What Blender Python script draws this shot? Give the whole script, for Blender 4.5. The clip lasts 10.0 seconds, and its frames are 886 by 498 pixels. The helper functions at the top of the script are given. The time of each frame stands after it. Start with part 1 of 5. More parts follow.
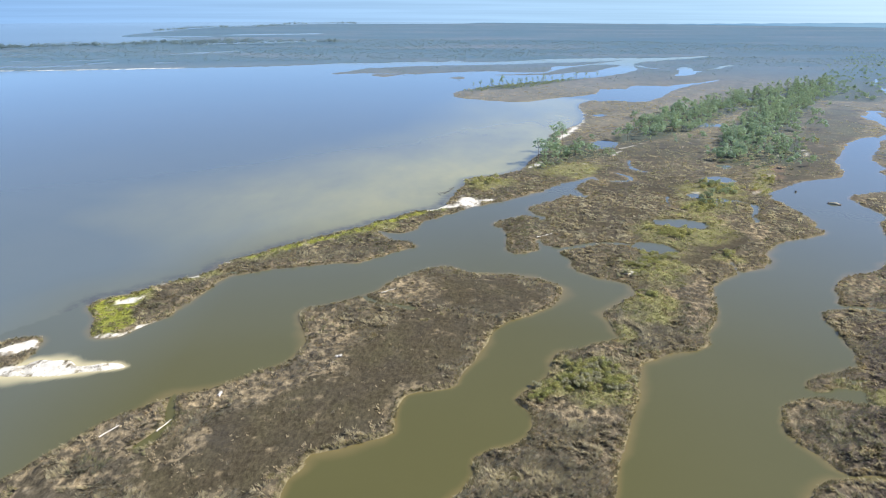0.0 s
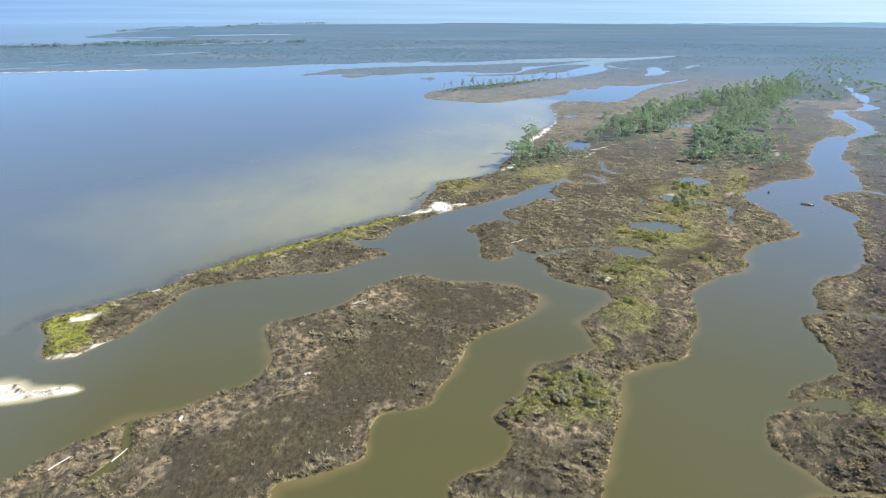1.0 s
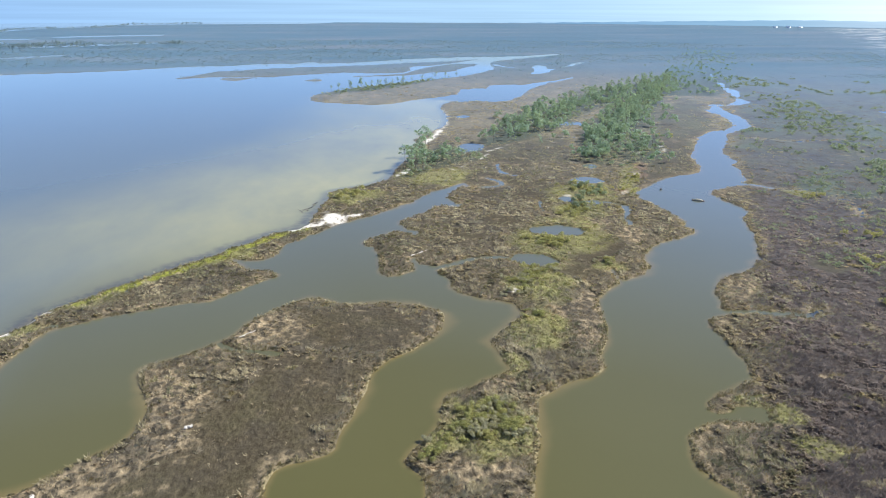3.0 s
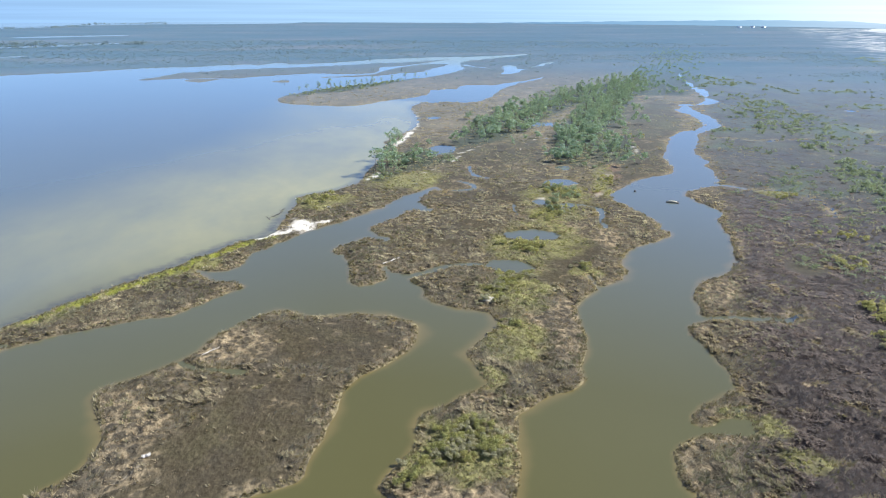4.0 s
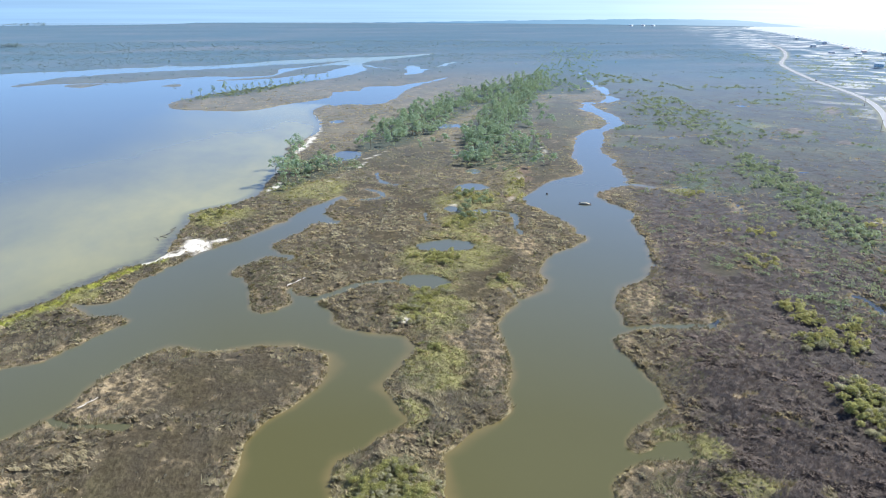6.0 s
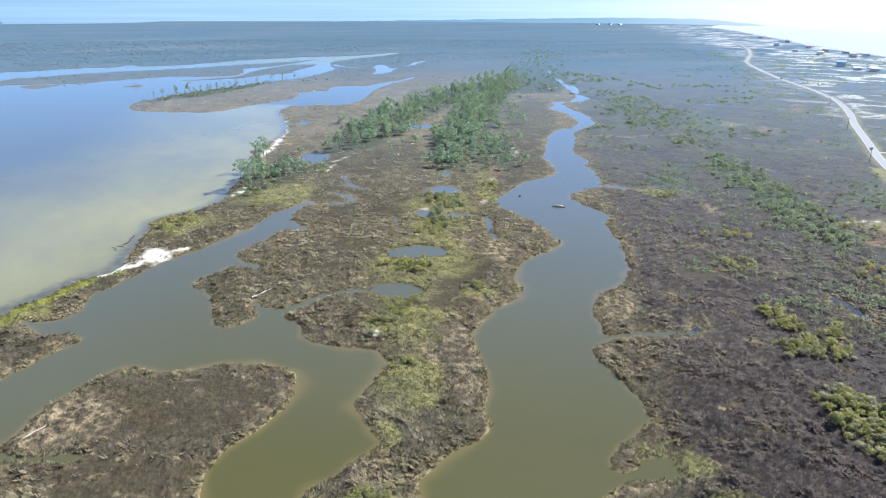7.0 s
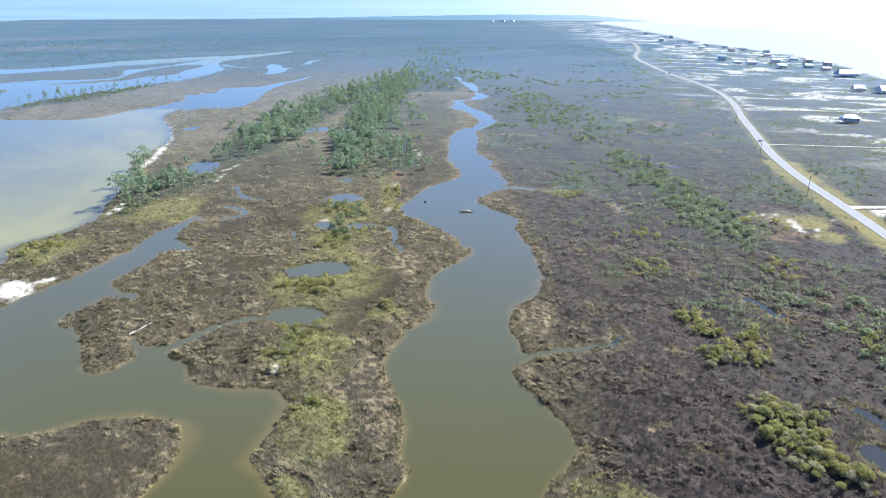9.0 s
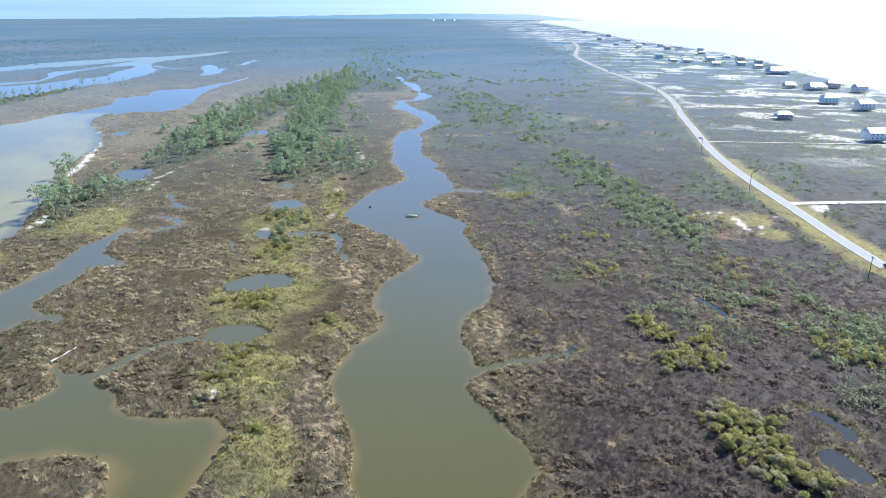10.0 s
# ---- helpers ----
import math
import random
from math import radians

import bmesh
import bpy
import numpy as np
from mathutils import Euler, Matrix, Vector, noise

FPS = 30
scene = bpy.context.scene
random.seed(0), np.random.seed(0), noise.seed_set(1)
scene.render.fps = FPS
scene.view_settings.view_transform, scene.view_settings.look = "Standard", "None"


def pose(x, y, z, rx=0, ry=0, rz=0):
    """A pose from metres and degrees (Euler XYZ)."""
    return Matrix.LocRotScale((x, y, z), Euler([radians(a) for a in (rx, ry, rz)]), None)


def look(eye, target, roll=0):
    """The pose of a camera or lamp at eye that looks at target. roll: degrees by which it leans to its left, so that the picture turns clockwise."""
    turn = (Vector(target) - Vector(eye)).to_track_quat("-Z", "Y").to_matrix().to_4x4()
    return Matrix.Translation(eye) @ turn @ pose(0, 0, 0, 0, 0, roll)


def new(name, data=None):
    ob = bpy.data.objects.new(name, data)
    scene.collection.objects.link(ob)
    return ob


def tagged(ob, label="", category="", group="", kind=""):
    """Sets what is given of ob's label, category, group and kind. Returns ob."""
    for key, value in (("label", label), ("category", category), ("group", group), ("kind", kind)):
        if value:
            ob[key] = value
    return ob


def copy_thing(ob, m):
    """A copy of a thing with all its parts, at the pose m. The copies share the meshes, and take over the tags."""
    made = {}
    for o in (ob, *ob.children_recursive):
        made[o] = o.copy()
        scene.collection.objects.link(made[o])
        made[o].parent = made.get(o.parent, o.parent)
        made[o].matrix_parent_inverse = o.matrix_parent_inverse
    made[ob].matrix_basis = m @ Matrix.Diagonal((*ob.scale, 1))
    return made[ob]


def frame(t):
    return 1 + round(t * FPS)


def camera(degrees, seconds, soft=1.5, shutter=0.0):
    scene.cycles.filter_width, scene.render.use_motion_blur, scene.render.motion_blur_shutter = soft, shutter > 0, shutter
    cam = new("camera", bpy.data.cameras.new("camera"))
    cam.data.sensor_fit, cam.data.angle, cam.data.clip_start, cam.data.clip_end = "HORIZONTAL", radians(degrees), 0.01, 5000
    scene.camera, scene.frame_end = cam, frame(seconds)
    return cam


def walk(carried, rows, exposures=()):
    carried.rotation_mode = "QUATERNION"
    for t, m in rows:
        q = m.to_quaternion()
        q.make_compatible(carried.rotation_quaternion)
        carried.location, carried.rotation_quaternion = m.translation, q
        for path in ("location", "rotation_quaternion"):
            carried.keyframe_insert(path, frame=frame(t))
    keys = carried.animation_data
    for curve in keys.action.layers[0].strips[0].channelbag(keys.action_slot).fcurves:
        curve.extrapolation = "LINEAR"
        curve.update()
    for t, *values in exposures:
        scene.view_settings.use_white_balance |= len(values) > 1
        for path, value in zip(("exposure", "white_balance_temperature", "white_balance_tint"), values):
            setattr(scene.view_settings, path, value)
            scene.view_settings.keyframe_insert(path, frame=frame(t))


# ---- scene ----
# A drone shot over a salt marsh: bay on one side, a beach road and the sea on the other.
cam = camera(64.5, 10.0, soft=1.0)
ROWS = [
    # seconds, x, y, z, heading clockwise from +y, degrees down, lean
    (0.0, 0.00, 0.00, 110.00, 0.00, 19.27, 0.27),
    (0.5, -0.13, 5.10, 110.02, 1.13, 19.25, 0.28),
    (1.0, 0.07, 10.01, 110.08, 2.36, 19.25, 0.26),
    (1.5, 0.35, 15.30, 110.06, 4.65, 19.25, 0.27),
    (2.0, 0.62, 20.40, 110.02, 7.44, 19.27, 0.28),
    (2.5, 0.95, 25.80, 109.90, 9.85, 19.26, 0.28),
    (4.0, 3.19, 40.94, 109.72, 13.72, 19.25, 0.34),
    (4.5, 4.25, 45.89, 109.60, 15.97, 19.23, 0.33),
    (5.0, 5.49, 50.75, 109.51, 18.21, 19.22, 0.34),
    (5.5, 7.06, 55.82, 109.45, 19.98, 19.22, 0.32),
    (7.0, 12.37, 71.13, 109.32, 23.93, 19.32, 0.38),
    (7.5, 14.57, 76.04, 109.27, 25.28, 19.38, 0.40),
    (8.0, 17.05, 80.90, 109.22, 27.20, 19.43, 0.39),
    (8.5, 19.60, 85.85, 109.12, 29.71, 19.44, 0.39),
    (9.0, 22.35, 90.77, 109.05, 32.07, 19.48, 0.38),
    (9.5, 25.05, 95.50, 109.01, 34.26, 19.51, 0.42),
    (10.0, 27.93, 100.06, 108.96, 36.72, 19.52, 0.44),
]


def aim(x, y, z, heading, down, lean):
    a, d = radians(heading), radians(down)
    way = Vector((math.sin(a) * math.cos(d), math.cos(a) * math.cos(d), -math.sin(d)))
    eye = Vector((x, y, z))
    return look(eye, eye + way * 100, lean)


walk(cam, [(t, aim(*rest)) for t, *rest in ROWS], exposures=[(0.0, 0.88, 5880, 9), (10.0, 0.98, 5560, 8)])

# ---- light: hazy winter sun ahead and to the right, over the sea ----
SUN_AZ, SUN_EL = 84.0, 40.0
world = bpy.data.worlds.new("sky")
scene.world = world
world.use_nodes = True
wn = world.node_tree.nodes
sky = wn.new("ShaderNodeTexSky")
sky.sky_type = "NISHITA"
sky.sun_disc = False
sky.sun_elevation, sky.sun_rotation = radians(SUN_EL), radians(SUN_AZ)
sky.altitude, sky.air_density, sky.dust_density, sky.ozone_density = 100, 0.52, 0.32, 3.6
wn["Background"].inputs["Strength"].default_value = 0.106
world.node_tree.links.new(sky.outputs[0], wn["Background"].inputs["Color"])
sun_data = bpy.data.lights.new("sun", "SUN")
sun_data.energy, sun_data.angle, sun_data.color = 4.7, radians(3.0), (1.0, 0.93, 0.82)
sun_lamp = new("sun", sun_data)
a, e = radians(SUN_AZ), radians(SUN_EL)
sun_lamp.matrix_world = look((600 * math.sin(a) * math.cos(e), 600 * math.cos(a) * math.cos(e), 600 * math.sin(e)), (0, 0, 0))


# ---- materials ----
class Mat:
    """A small node builder round one Principled shader."""

    def __init__(self, name, rough=0.8, metal=0.0, spec=0.3):
        self.m = bpy.data.materials.new(name)
        self.m.use_nodes = True
        self.n, self.l = self.m.node_tree.nodes, self.m.node_tree.links
        self.b = self.n["Principled BSDF"]
        self.b.inputs["Roughness"].default_value = rough
        self.b.inputs["Metallic"].default_value = metal
        self.b.inputs["Specular IOR Level"].default_value = spec
        self.pos = None

    def where(self):
        if self.pos is None:
            self.pos = self.n.new("ShaderNodeNewGeometry")
        return self.pos.outputs["Position"]

    def noise(self, size, detail=4, rough=0.6, stretch=None, turn=0.0, local=False):
        t = self.n.new("ShaderNodeTexNoise")
        t.inputs["Scale"].default_value = 1.0
        t.inputs["Detail"].default_value, t.inputs["Roughness"].default_value = detail, rough
        mp = self.n.new("ShaderNodeMapping")
        s = stretch or (1, 1, 1)
        mp.inputs["Scale"].default_value = (s[0] / size, s[1] / size, s[2] / size)
        mp.inputs["Rotation"].default_value = (0, 0, radians(turn))
        if local:
            c = self.n.new("ShaderNodeTexCoord")
            self.l.new(c.outputs["Object"], mp.inputs["Vector"])
        else:
            self.l.new(self.where(), mp.inputs["Vector"])
        self.l.new(mp.outputs[0], t.inputs["Vector"])
        return t.outputs["Fac"]

    def cells(self, size):
        """Rounded clumps about size wide, pushed about by noise: 0 in the middle of a clump, up to 1 between."""
        warp = self.n.new("ShaderNodeTexNoise")
        warp.inputs["Scale"].default_value, warp.inputs["Detail"].default_value = 1.2 / size, 3
        self.l.new(self.where(), warp.inputs["Vector"])
        mv = self.n.new("ShaderNodeVectorMath")
        mv.operation = "MULTIPLY_ADD"
        self.l.new(warp.outputs["Color"], mv.inputs[0])
        mv.inputs[1].default_value = (size * 1.3,) * 3
        self.l.new(self.where(), mv.inputs[2])
        v = self.n.new("ShaderNodeTexVoronoi")
        v.voronoi_dimensions, v.feature = "2D", "SMOOTH_F1"
        v.inputs["Scale"].default_value = 1.0 / size
        self.l.new(mv.outputs[0], v.inputs["Vector"])
        return v.outputs["Distance"]

    def attr(self, name):
        t = self.n.new("ShaderNodeAttribute")
        t.attribute_name = name
        return t.outputs["Fac"]

    def haze_sheen(self, weight):
        """Blue-tinted sheen that stands in for haze over ground, grass and leaves."""
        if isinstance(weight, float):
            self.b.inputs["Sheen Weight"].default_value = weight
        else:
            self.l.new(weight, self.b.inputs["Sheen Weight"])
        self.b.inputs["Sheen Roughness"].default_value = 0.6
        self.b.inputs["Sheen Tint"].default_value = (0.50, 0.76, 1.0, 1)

    def island(self):
        return self.n.new("ShaderNodeNewGeometry").outputs["Random Per Island"]

    def chance(self):
        return self.n.new("ShaderNodeObjectInfo").outputs["Random"]

    def ramp(self, fac, *stops):
        t = self.n.new("ShaderNodeValToRGB")
        e = t.color_ramp.elements
        while len(e) < len(stops):
            e.new(0.5)
        for el, (p, c) in zip(e, stops):
            el.position = p
            el.color = (*c, 1) if isinstance(c, tuple) else (c, c, c, 1)
        self.l.new(fac, t.inputs[0])
        return t.outputs[0]

    def mix(self, fac, a, b, mode="MIX"):
        t = self.n.new("ShaderNodeMix")
        t.data_type, t.blend_type = "RGBA", mode
        for sock, v in ((t.inputs[0], fac), (t.inputs[6], a), (t.inputs[7], b)):
            if isinstance(v, tuple):
                sock.default_value = (*v, 1)
            elif isinstance(v, (int, float)):
                sock.default_value = v if sock == t.inputs[0] else (v, v, v, 1)
            else:
                self.l.new(v, sock)
        return t.outputs[2]

    def math(self, op, a, b=0.0, clamp=False):
        t = self.n.new("ShaderNodeMath")
        t.operation, t.use_clamp = op, clamp
        for sock, v in zip(t.inputs, (a, b)):
            if isinstance(v, (int, float)):
                sock.default_value = v
            else:
                self.l.new(v, sock)
        return t.outputs[0]

    def done(self, colour, bump=None, height=0.1, rough=None, leafy=0.0):
        if isinstance(colour, tuple):
            self.b.inputs["Base Color"].default_value = (*colour, 1)
        else:
            self.l.new(colour, self.b.inputs["Base Color"])
        if bump is not None:
            t = self.n.new("ShaderNodeBump")
            t.inputs["Strength"].default_value, t.inputs["Distance"].default_value = 1.0, height
            self.l.new(bump, t.inputs["Height"])
            self.l.new(t.outputs[0], self.b.inputs["Normal"])
        if rough is not None:
            self.l.new(rough, self.b.inputs["Roughness"])
        if leafy:
            tr = self.n.new("ShaderNodeBsdfTranslucent")
            mx = self.n.new("ShaderNodeMixShader")
            mx.inputs[0].default_value = leafy
            if isinstance(colour, tuple):
                tr.inputs["Color"].default_value = (*colour, 1)
            else:
                self.l.new(colour, tr.inputs["Color"])
            self.l.new(self.b.outputs[0], mx.inputs[1])
            self.l.new(tr.outputs[0], mx.inputs[2])
            self.l.new(mx.outputs[0], self.n["Material Output"].inputs["Surface"])
        return self.m


def ground_material():
    k = Mat("marsh_ground", 0.9, 0, 0.04)
    # gloss and blue sheen grow with distance to stand in for haze
    k.l.new(k.math("MULTIPLY", k.attr("haze_gloss"), 0.36), k.b.inputs["Coat Weight"])
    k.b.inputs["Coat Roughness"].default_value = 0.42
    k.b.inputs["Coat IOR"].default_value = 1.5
    k.haze_sheen(k.math("MULTIPLY", k.attr("far"), 0.30))
    big = k.noise(38, 5, 0.6)
    mid = k.noise(7, 5, 0.65)
    fine = k.noise(1.7, 6, 0.7, (1.0, 0.45, 1.0), 25)
    dust = k.noise(0.35, 3, 0.7)
    clumps = k.cells(2.4)
    dark = k.mix(big, (0.080, 0.064, 0.040), (0.118, 0.096, 0.060))
    dark = k.mix(k.ramp(clumps, (0.15, 0.0), (0.75, 1.0)), k.mix(0.5, dark, (0.135, 0.112, 0.072)), k.mix(0.4, dark, (0.044, 0.037, 0.028)))
    marsh = k.mix(k.ramp(fine, (0.56, 0.0), (0.74, 0.8)), dark, (0.25, 0.21, 0.15))
    marsh = k.mix(k.ramp(mid, (0.5, 0.0), (0.7, 0.6)), marsh, (0.088, 0.074, 0.050))
    # heathy dark rush flats towards the road
    heath = k.mix(big, (0.080, 0.061, 0.050), (0.110, 0.085, 0.068))
    heath = k.mix(k.ramp(clumps, (0.12, 0.0), (0.6, 1.0)), k.mix(0.4, heath, (0.150, 0.122, 0.098)), k.mix(0.5, heath, (0.056, 0.046, 0.040)))
    heath = k.mix(k.attr("smooth"), heath, k.mix(fine, (0.060, 0.048, 0.042), (0.088, 0.071, 0.060)))
    heath = k.mix(k.math("MULTIPLY", k.attr("open"), 0.7), heath, k.mix(k.ramp(k.noise(28, 5, 0.65, (1, 0.6, 1), 70), (0.44, 0.0), (0.58, 1.0)), (0.062, 0.056, 0.052), (0.080, 0.088, 0.060)))
    marsh = k.mix(k.attr("heath"), marsh, heath)
    meadow = k.mix(mid, (0.058, 0.046, 0.028), (0.082, 0.066, 0.039))
    meadow = k.mix(k.ramp(k.noise(16, 5, 0.65, (1, 0.7, 1), 20), (0.45, 0.0), (0.68, 0.6)), meadow, (0.092, 0.080, 0.042))
    meadow = k.mix(k.ramp(fine, (0.45, 0.0), (0.75, 0.6)), meadow, (0.108, 0.088, 0.055))
    # tan of the farther meadow, paled for haze
    meadow = k.mix(k.math("MULTIPLY", k.attr("tan"), k.ramp(k.attr("plots"), (0.2, 0.8), (0.7, 0.15))), meadow, k.mix(mid, (0.125, 0.098, 0.056), (0.19, 0.150, 0.086)))
    c = k.mix(k.attr("meadow"), marsh, meadow)
    straw = k.mix(k.ramp(k.math('ADD', k.math('MULTIPLY', clumps, 0.45), k.math('MULTIPLY', fine, 0.55)), (0.38, 0.0), (0.55, 1.0)), (0.10, 0.082, 0.055), (0.39, 0.300, 0.175))
    c = k.mix(k.math("MULTIPLY", k.attr("straw"), 0.82), c, straw)
    green = k.mix(k.ramp(mid, (0.35, 0.0), (0.65, 1.0)), (0.165, 0.148, 0.070), (0.24, 0.222, 0.085))
    c = k.mix(k.attr("green"), c, green)
    c = k.mix(k.attr("lush"), c, k.mix(k.ramp(fine, (0.3, 0.0), (0.65, 1.0)), (0.15, 0.155, 0.035), (0.30, 0.30, 0.045)))
    patch = k.noise(30, 5, 0.65, (1, 0.7, 1), 50)
    c = k.mix(k.math("MULTIPLY", k.attr("open"), k.ramp(patch, (0.42, 0.0), (0.58, 0.6))), c, k.mix(fine, (0.10, 0.10, 0.055), (0.155, 0.148, 0.08)))
    dry = k.math("MULTIPLY", k.attr("tan"), k.ramp(k.noise(13, 5, 0.7, (1, 0.5, 1), 15), (0.50, 0.0), (0.66, 0.8)))
    dry = k.math("MULTIPLY", dry, k.math("SUBTRACT", 1.0, k.math("MULTIPLY", k.attr("plots"), 0.85)))
    c = k.mix(dry, c, k.mix(fine, (0.22, 0.178, 0.115), (0.36, 0.30, 0.20)))
    # tan lift over the farther marsh, haze brightening put into the colour
    c = k.mix(k.math("MULTIPLY", k.attr("tan"), k.ramp(k.attr("plots"), (0.2, 0.45), (0.7, 0.05))), c, k.mix(fine, (0.17, 0.138, 0.088), (0.27, 0.220, 0.14)))
    c = k.mix(k.attr("forest"), c, k.mix(mid, (0.055, 0.062, 0.038), (0.10, 0.10, 0.062)))
    c = k.mix(k.math("MULTIPLY", k.attr("scrub"), k.ramp(mid, (0.3, 0.35), (0.6, 0.95))), c, k.mix(fine, (0.068, 0.088, 0.052), (0.12, 0.14, 0.078)))
    # distant flats: long streaks of wood, brown marsh, pale grass, tinted teal for haze
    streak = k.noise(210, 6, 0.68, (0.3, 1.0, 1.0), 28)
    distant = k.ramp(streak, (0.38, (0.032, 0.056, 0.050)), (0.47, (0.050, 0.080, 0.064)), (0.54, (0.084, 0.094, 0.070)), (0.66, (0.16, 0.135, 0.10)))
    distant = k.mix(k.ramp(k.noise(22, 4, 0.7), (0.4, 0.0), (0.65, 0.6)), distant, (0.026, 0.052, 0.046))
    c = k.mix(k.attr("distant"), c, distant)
    # rusty bare flats among the far scrub
    c = k.mix(k.math("MULTIPLY", k.attr("rust"), k.ramp(mid, (0.35, 0.2), (0.6, 0.9))), c, k.mix(fine, (0.19, 0.115, 0.07), (0.30, 0.20, 0.12)))
    verge = k.mix(mid, (0.21, 0.18, 0.05), (0.31, 0.25, 0.09))
    c = k.mix(k.attr("verge"), c, verge)
    c = k.mix(k.attr("bank"), c, k.mix(mid, (0.15, 0.125, 0.055), (0.33, 0.265, 0.15)))
    sand = k.mix(k.ramp(fine, (0.3, 0.0), (0.65, 1.0)), (0.58, 0.52, 0.42), (0.77, 0.71, 0.60))
    c = k.mix(k.math("MULTIPLY", k.attr("sand"), k.ramp(k.noise(4.5, 6, 0.75, (1, 0.6, 1), 40), (0.38, 0.0), (0.50, 1.0))), c, sand)
    grain = k.noise(0.9, 4, 0.75, (1.0, 0.5, 1.0), -30)
    c = k.mix(k.math("SUBTRACT", 1.0, k.math("MULTIPLY", k.attr("sand"), 0.85)), c, k.ramp(grain, (0.30, 0.5), (0.52, 1.0), (0.72, 1.6)), "MULTIPLY")
    c = k.mix(0.3, c, k.mix(dust, 0.4, 1.4), "MULTIPLY")
    c = k.mix(k.math("MULTIPLY", k.ramp(k.noise(24, 4, 0.6, (1, 0.6, 1), 30), (0.45, 0.0), (0.68, 0.5)), k.math("SUBTRACT", 1.0, k.attr("sand"))), c, (0.068, 0.060, 0.048))
    relief = k.math("ADD", k.math("MULTIPLY", fine, 0.9), k.math("MULTIPLY", grain, 0.6))
    relief = k.math("SUBTRACT", relief, k.math("MULTIPLY", clumps, 0.8))
    relief = k.math("MULTIPLY", relief, k.math("SUBTRACT", 1.0, k.math("MULTIPLY", k.attr("meadow"), 0.55)))
    relief = k.math("MULTIPLY", relief, k.math("SUBTRACT", 1.0, k.math("MULTIPLY", k.attr("heath"), 0.45)))
    relief = k.math("MULTIPLY", relief, k.math("SUBTRACT", 1.0, k.math("MULTIPLY", k.attr("sand"), 0.85)))
    return k.done(c, relief, 0.6)


def water_material():
    k = Mat("silty_water", 0.07, 0, 0.5)
    k.b.inputs["IOR"].default_value = 1.4
    slow = k.noise(60, 4, 0.55)
    creek = k.mix(slow, (0.088, 0.080, 0.025), (0.098, 0.089, 0.030))
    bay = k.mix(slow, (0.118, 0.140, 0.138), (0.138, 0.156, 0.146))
    # creeks turn blue-grey farther out, sky reflection put into their colour
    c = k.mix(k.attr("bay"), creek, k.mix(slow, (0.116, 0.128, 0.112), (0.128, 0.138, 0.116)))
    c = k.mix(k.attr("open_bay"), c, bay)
    c = k.mix(k.math("MULTIPLY", k.attr("plume"), k.ramp(k.noise(45, 4, 0.6, (1, 0.5, 1), -35), (0.2, 0.35), (0.7, 0.9))), c, (0.37, 0.335, 0.15))
    c = k.mix(k.attr("peat"), c, (0.040, 0.042, 0.038))
    # sun glare on the sea put into a near-white base colour
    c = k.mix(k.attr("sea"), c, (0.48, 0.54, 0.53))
    c = k.mix(k.attr("shallow"), c, (0.33, 0.225, 0.095))
    c = k.mix(k.math("MULTIPLY", k.attr("weed"), k.ramp(k.noise(5, 4, 0.65), (0.40, 0.0), (0.58, 0.6))), c, (0.060, 0.055, 0.062))
    c = k.mix(k.attr("shoal"), c, (0.56, 0.48, 0.27))
    rip = k.math("ADD", k.noise(1.3, 3, 0.6, (1, 0.5, 1), 30), k.math("MULTIPLY", k.noise(6, 2, 0.5, (1, 0.4, 1), -20), 1.5))
    rough = k.math("ADD", 0.04, k.math("MULTIPLY", k.attr("sea"), 0.33))
    return k.done(c, rip, 0.008, rough)


def grass_material(name, a, b, leafy=0.5):
    k = Mat(name, 0.7, 0, 0.3)
    c = k.mix(k.math("ADD", k.math("MULTIPLY", k.island(), 0.35), k.math("MULTIPLY", k.ramp(k.noise(1.5, 3, 0.6), (0.40, 0.0), (0.60, 1.0)), 0.65)), a, b)
    c = k.mix(k.ramp(k.noise(14, 3), (0.35, 0.0), (0.7, 0.5)), c, tuple(v * 1.5 for v in b))
    # bluish sheen lifts the blades in place of haze
    k.haze_sheen(0.22)
    return k.done(c, leafy=leafy)


def leaf_material(name, a, b, dry=None, haze_sheen=0.05):
    k = Mat(name, 0.6, 0, 0.35)
    c = k.mix(k.island(), a, b)
    c = k.mix(k.math("MULTIPLY", k.chance(), 0.7), c, dry or tuple(v * 1.35 for v in b))
    k.haze_sheen(haze_sheen)
    return k.done(c, leafy=0.55)


def plain(name, colour, rough=0.7, metal=0.0, size=0.6, amount=0.35):
    k = Mat(name, rough, metal)
    n = k.noise(size, 4, 0.65)
    c = k.mix(n, tuple(v * (1 - amount) for v in colour), tuple(min(1, v * (1 + amount)) for v in colour))
    return k.done(c, k.noise(size * 0.3, 3), 0.01)


GROUND, WATER = ground_material(), water_material()
RUSH = grass_material("brown_rush", (0.205, 0.168, 0.095), (0.50, 0.42, 0.24))
# tan rush for the farther marsh, haze paleness put into its colour
PALERUSH = grass_material("haze_pale_rush", (0.26, 0.220, 0.122), (0.58, 0.50, 0.295))
DARKRUSH = grass_material("grey_brown_rush", (0.135, 0.107, 0.087), (0.265, 0.215, 0.175), 0.7)
OLIVERUSH = grass_material("olive_rush", (0.11, 0.098, 0.045), (0.30, 0.265, 0.125))
STRAWGRASS = grass_material("straw_grass", (0.22, 0.168, 0.098), (0.47, 0.375, 0.215))
OLIVEGRASS = grass_material("olive_grass", (0.13, 0.108, 0.042), (0.33, 0.275, 0.13))
GREENGRASS = grass_material("green_grass", (0.20, 0.19, 0.065), (0.36, 0.335, 0.12))
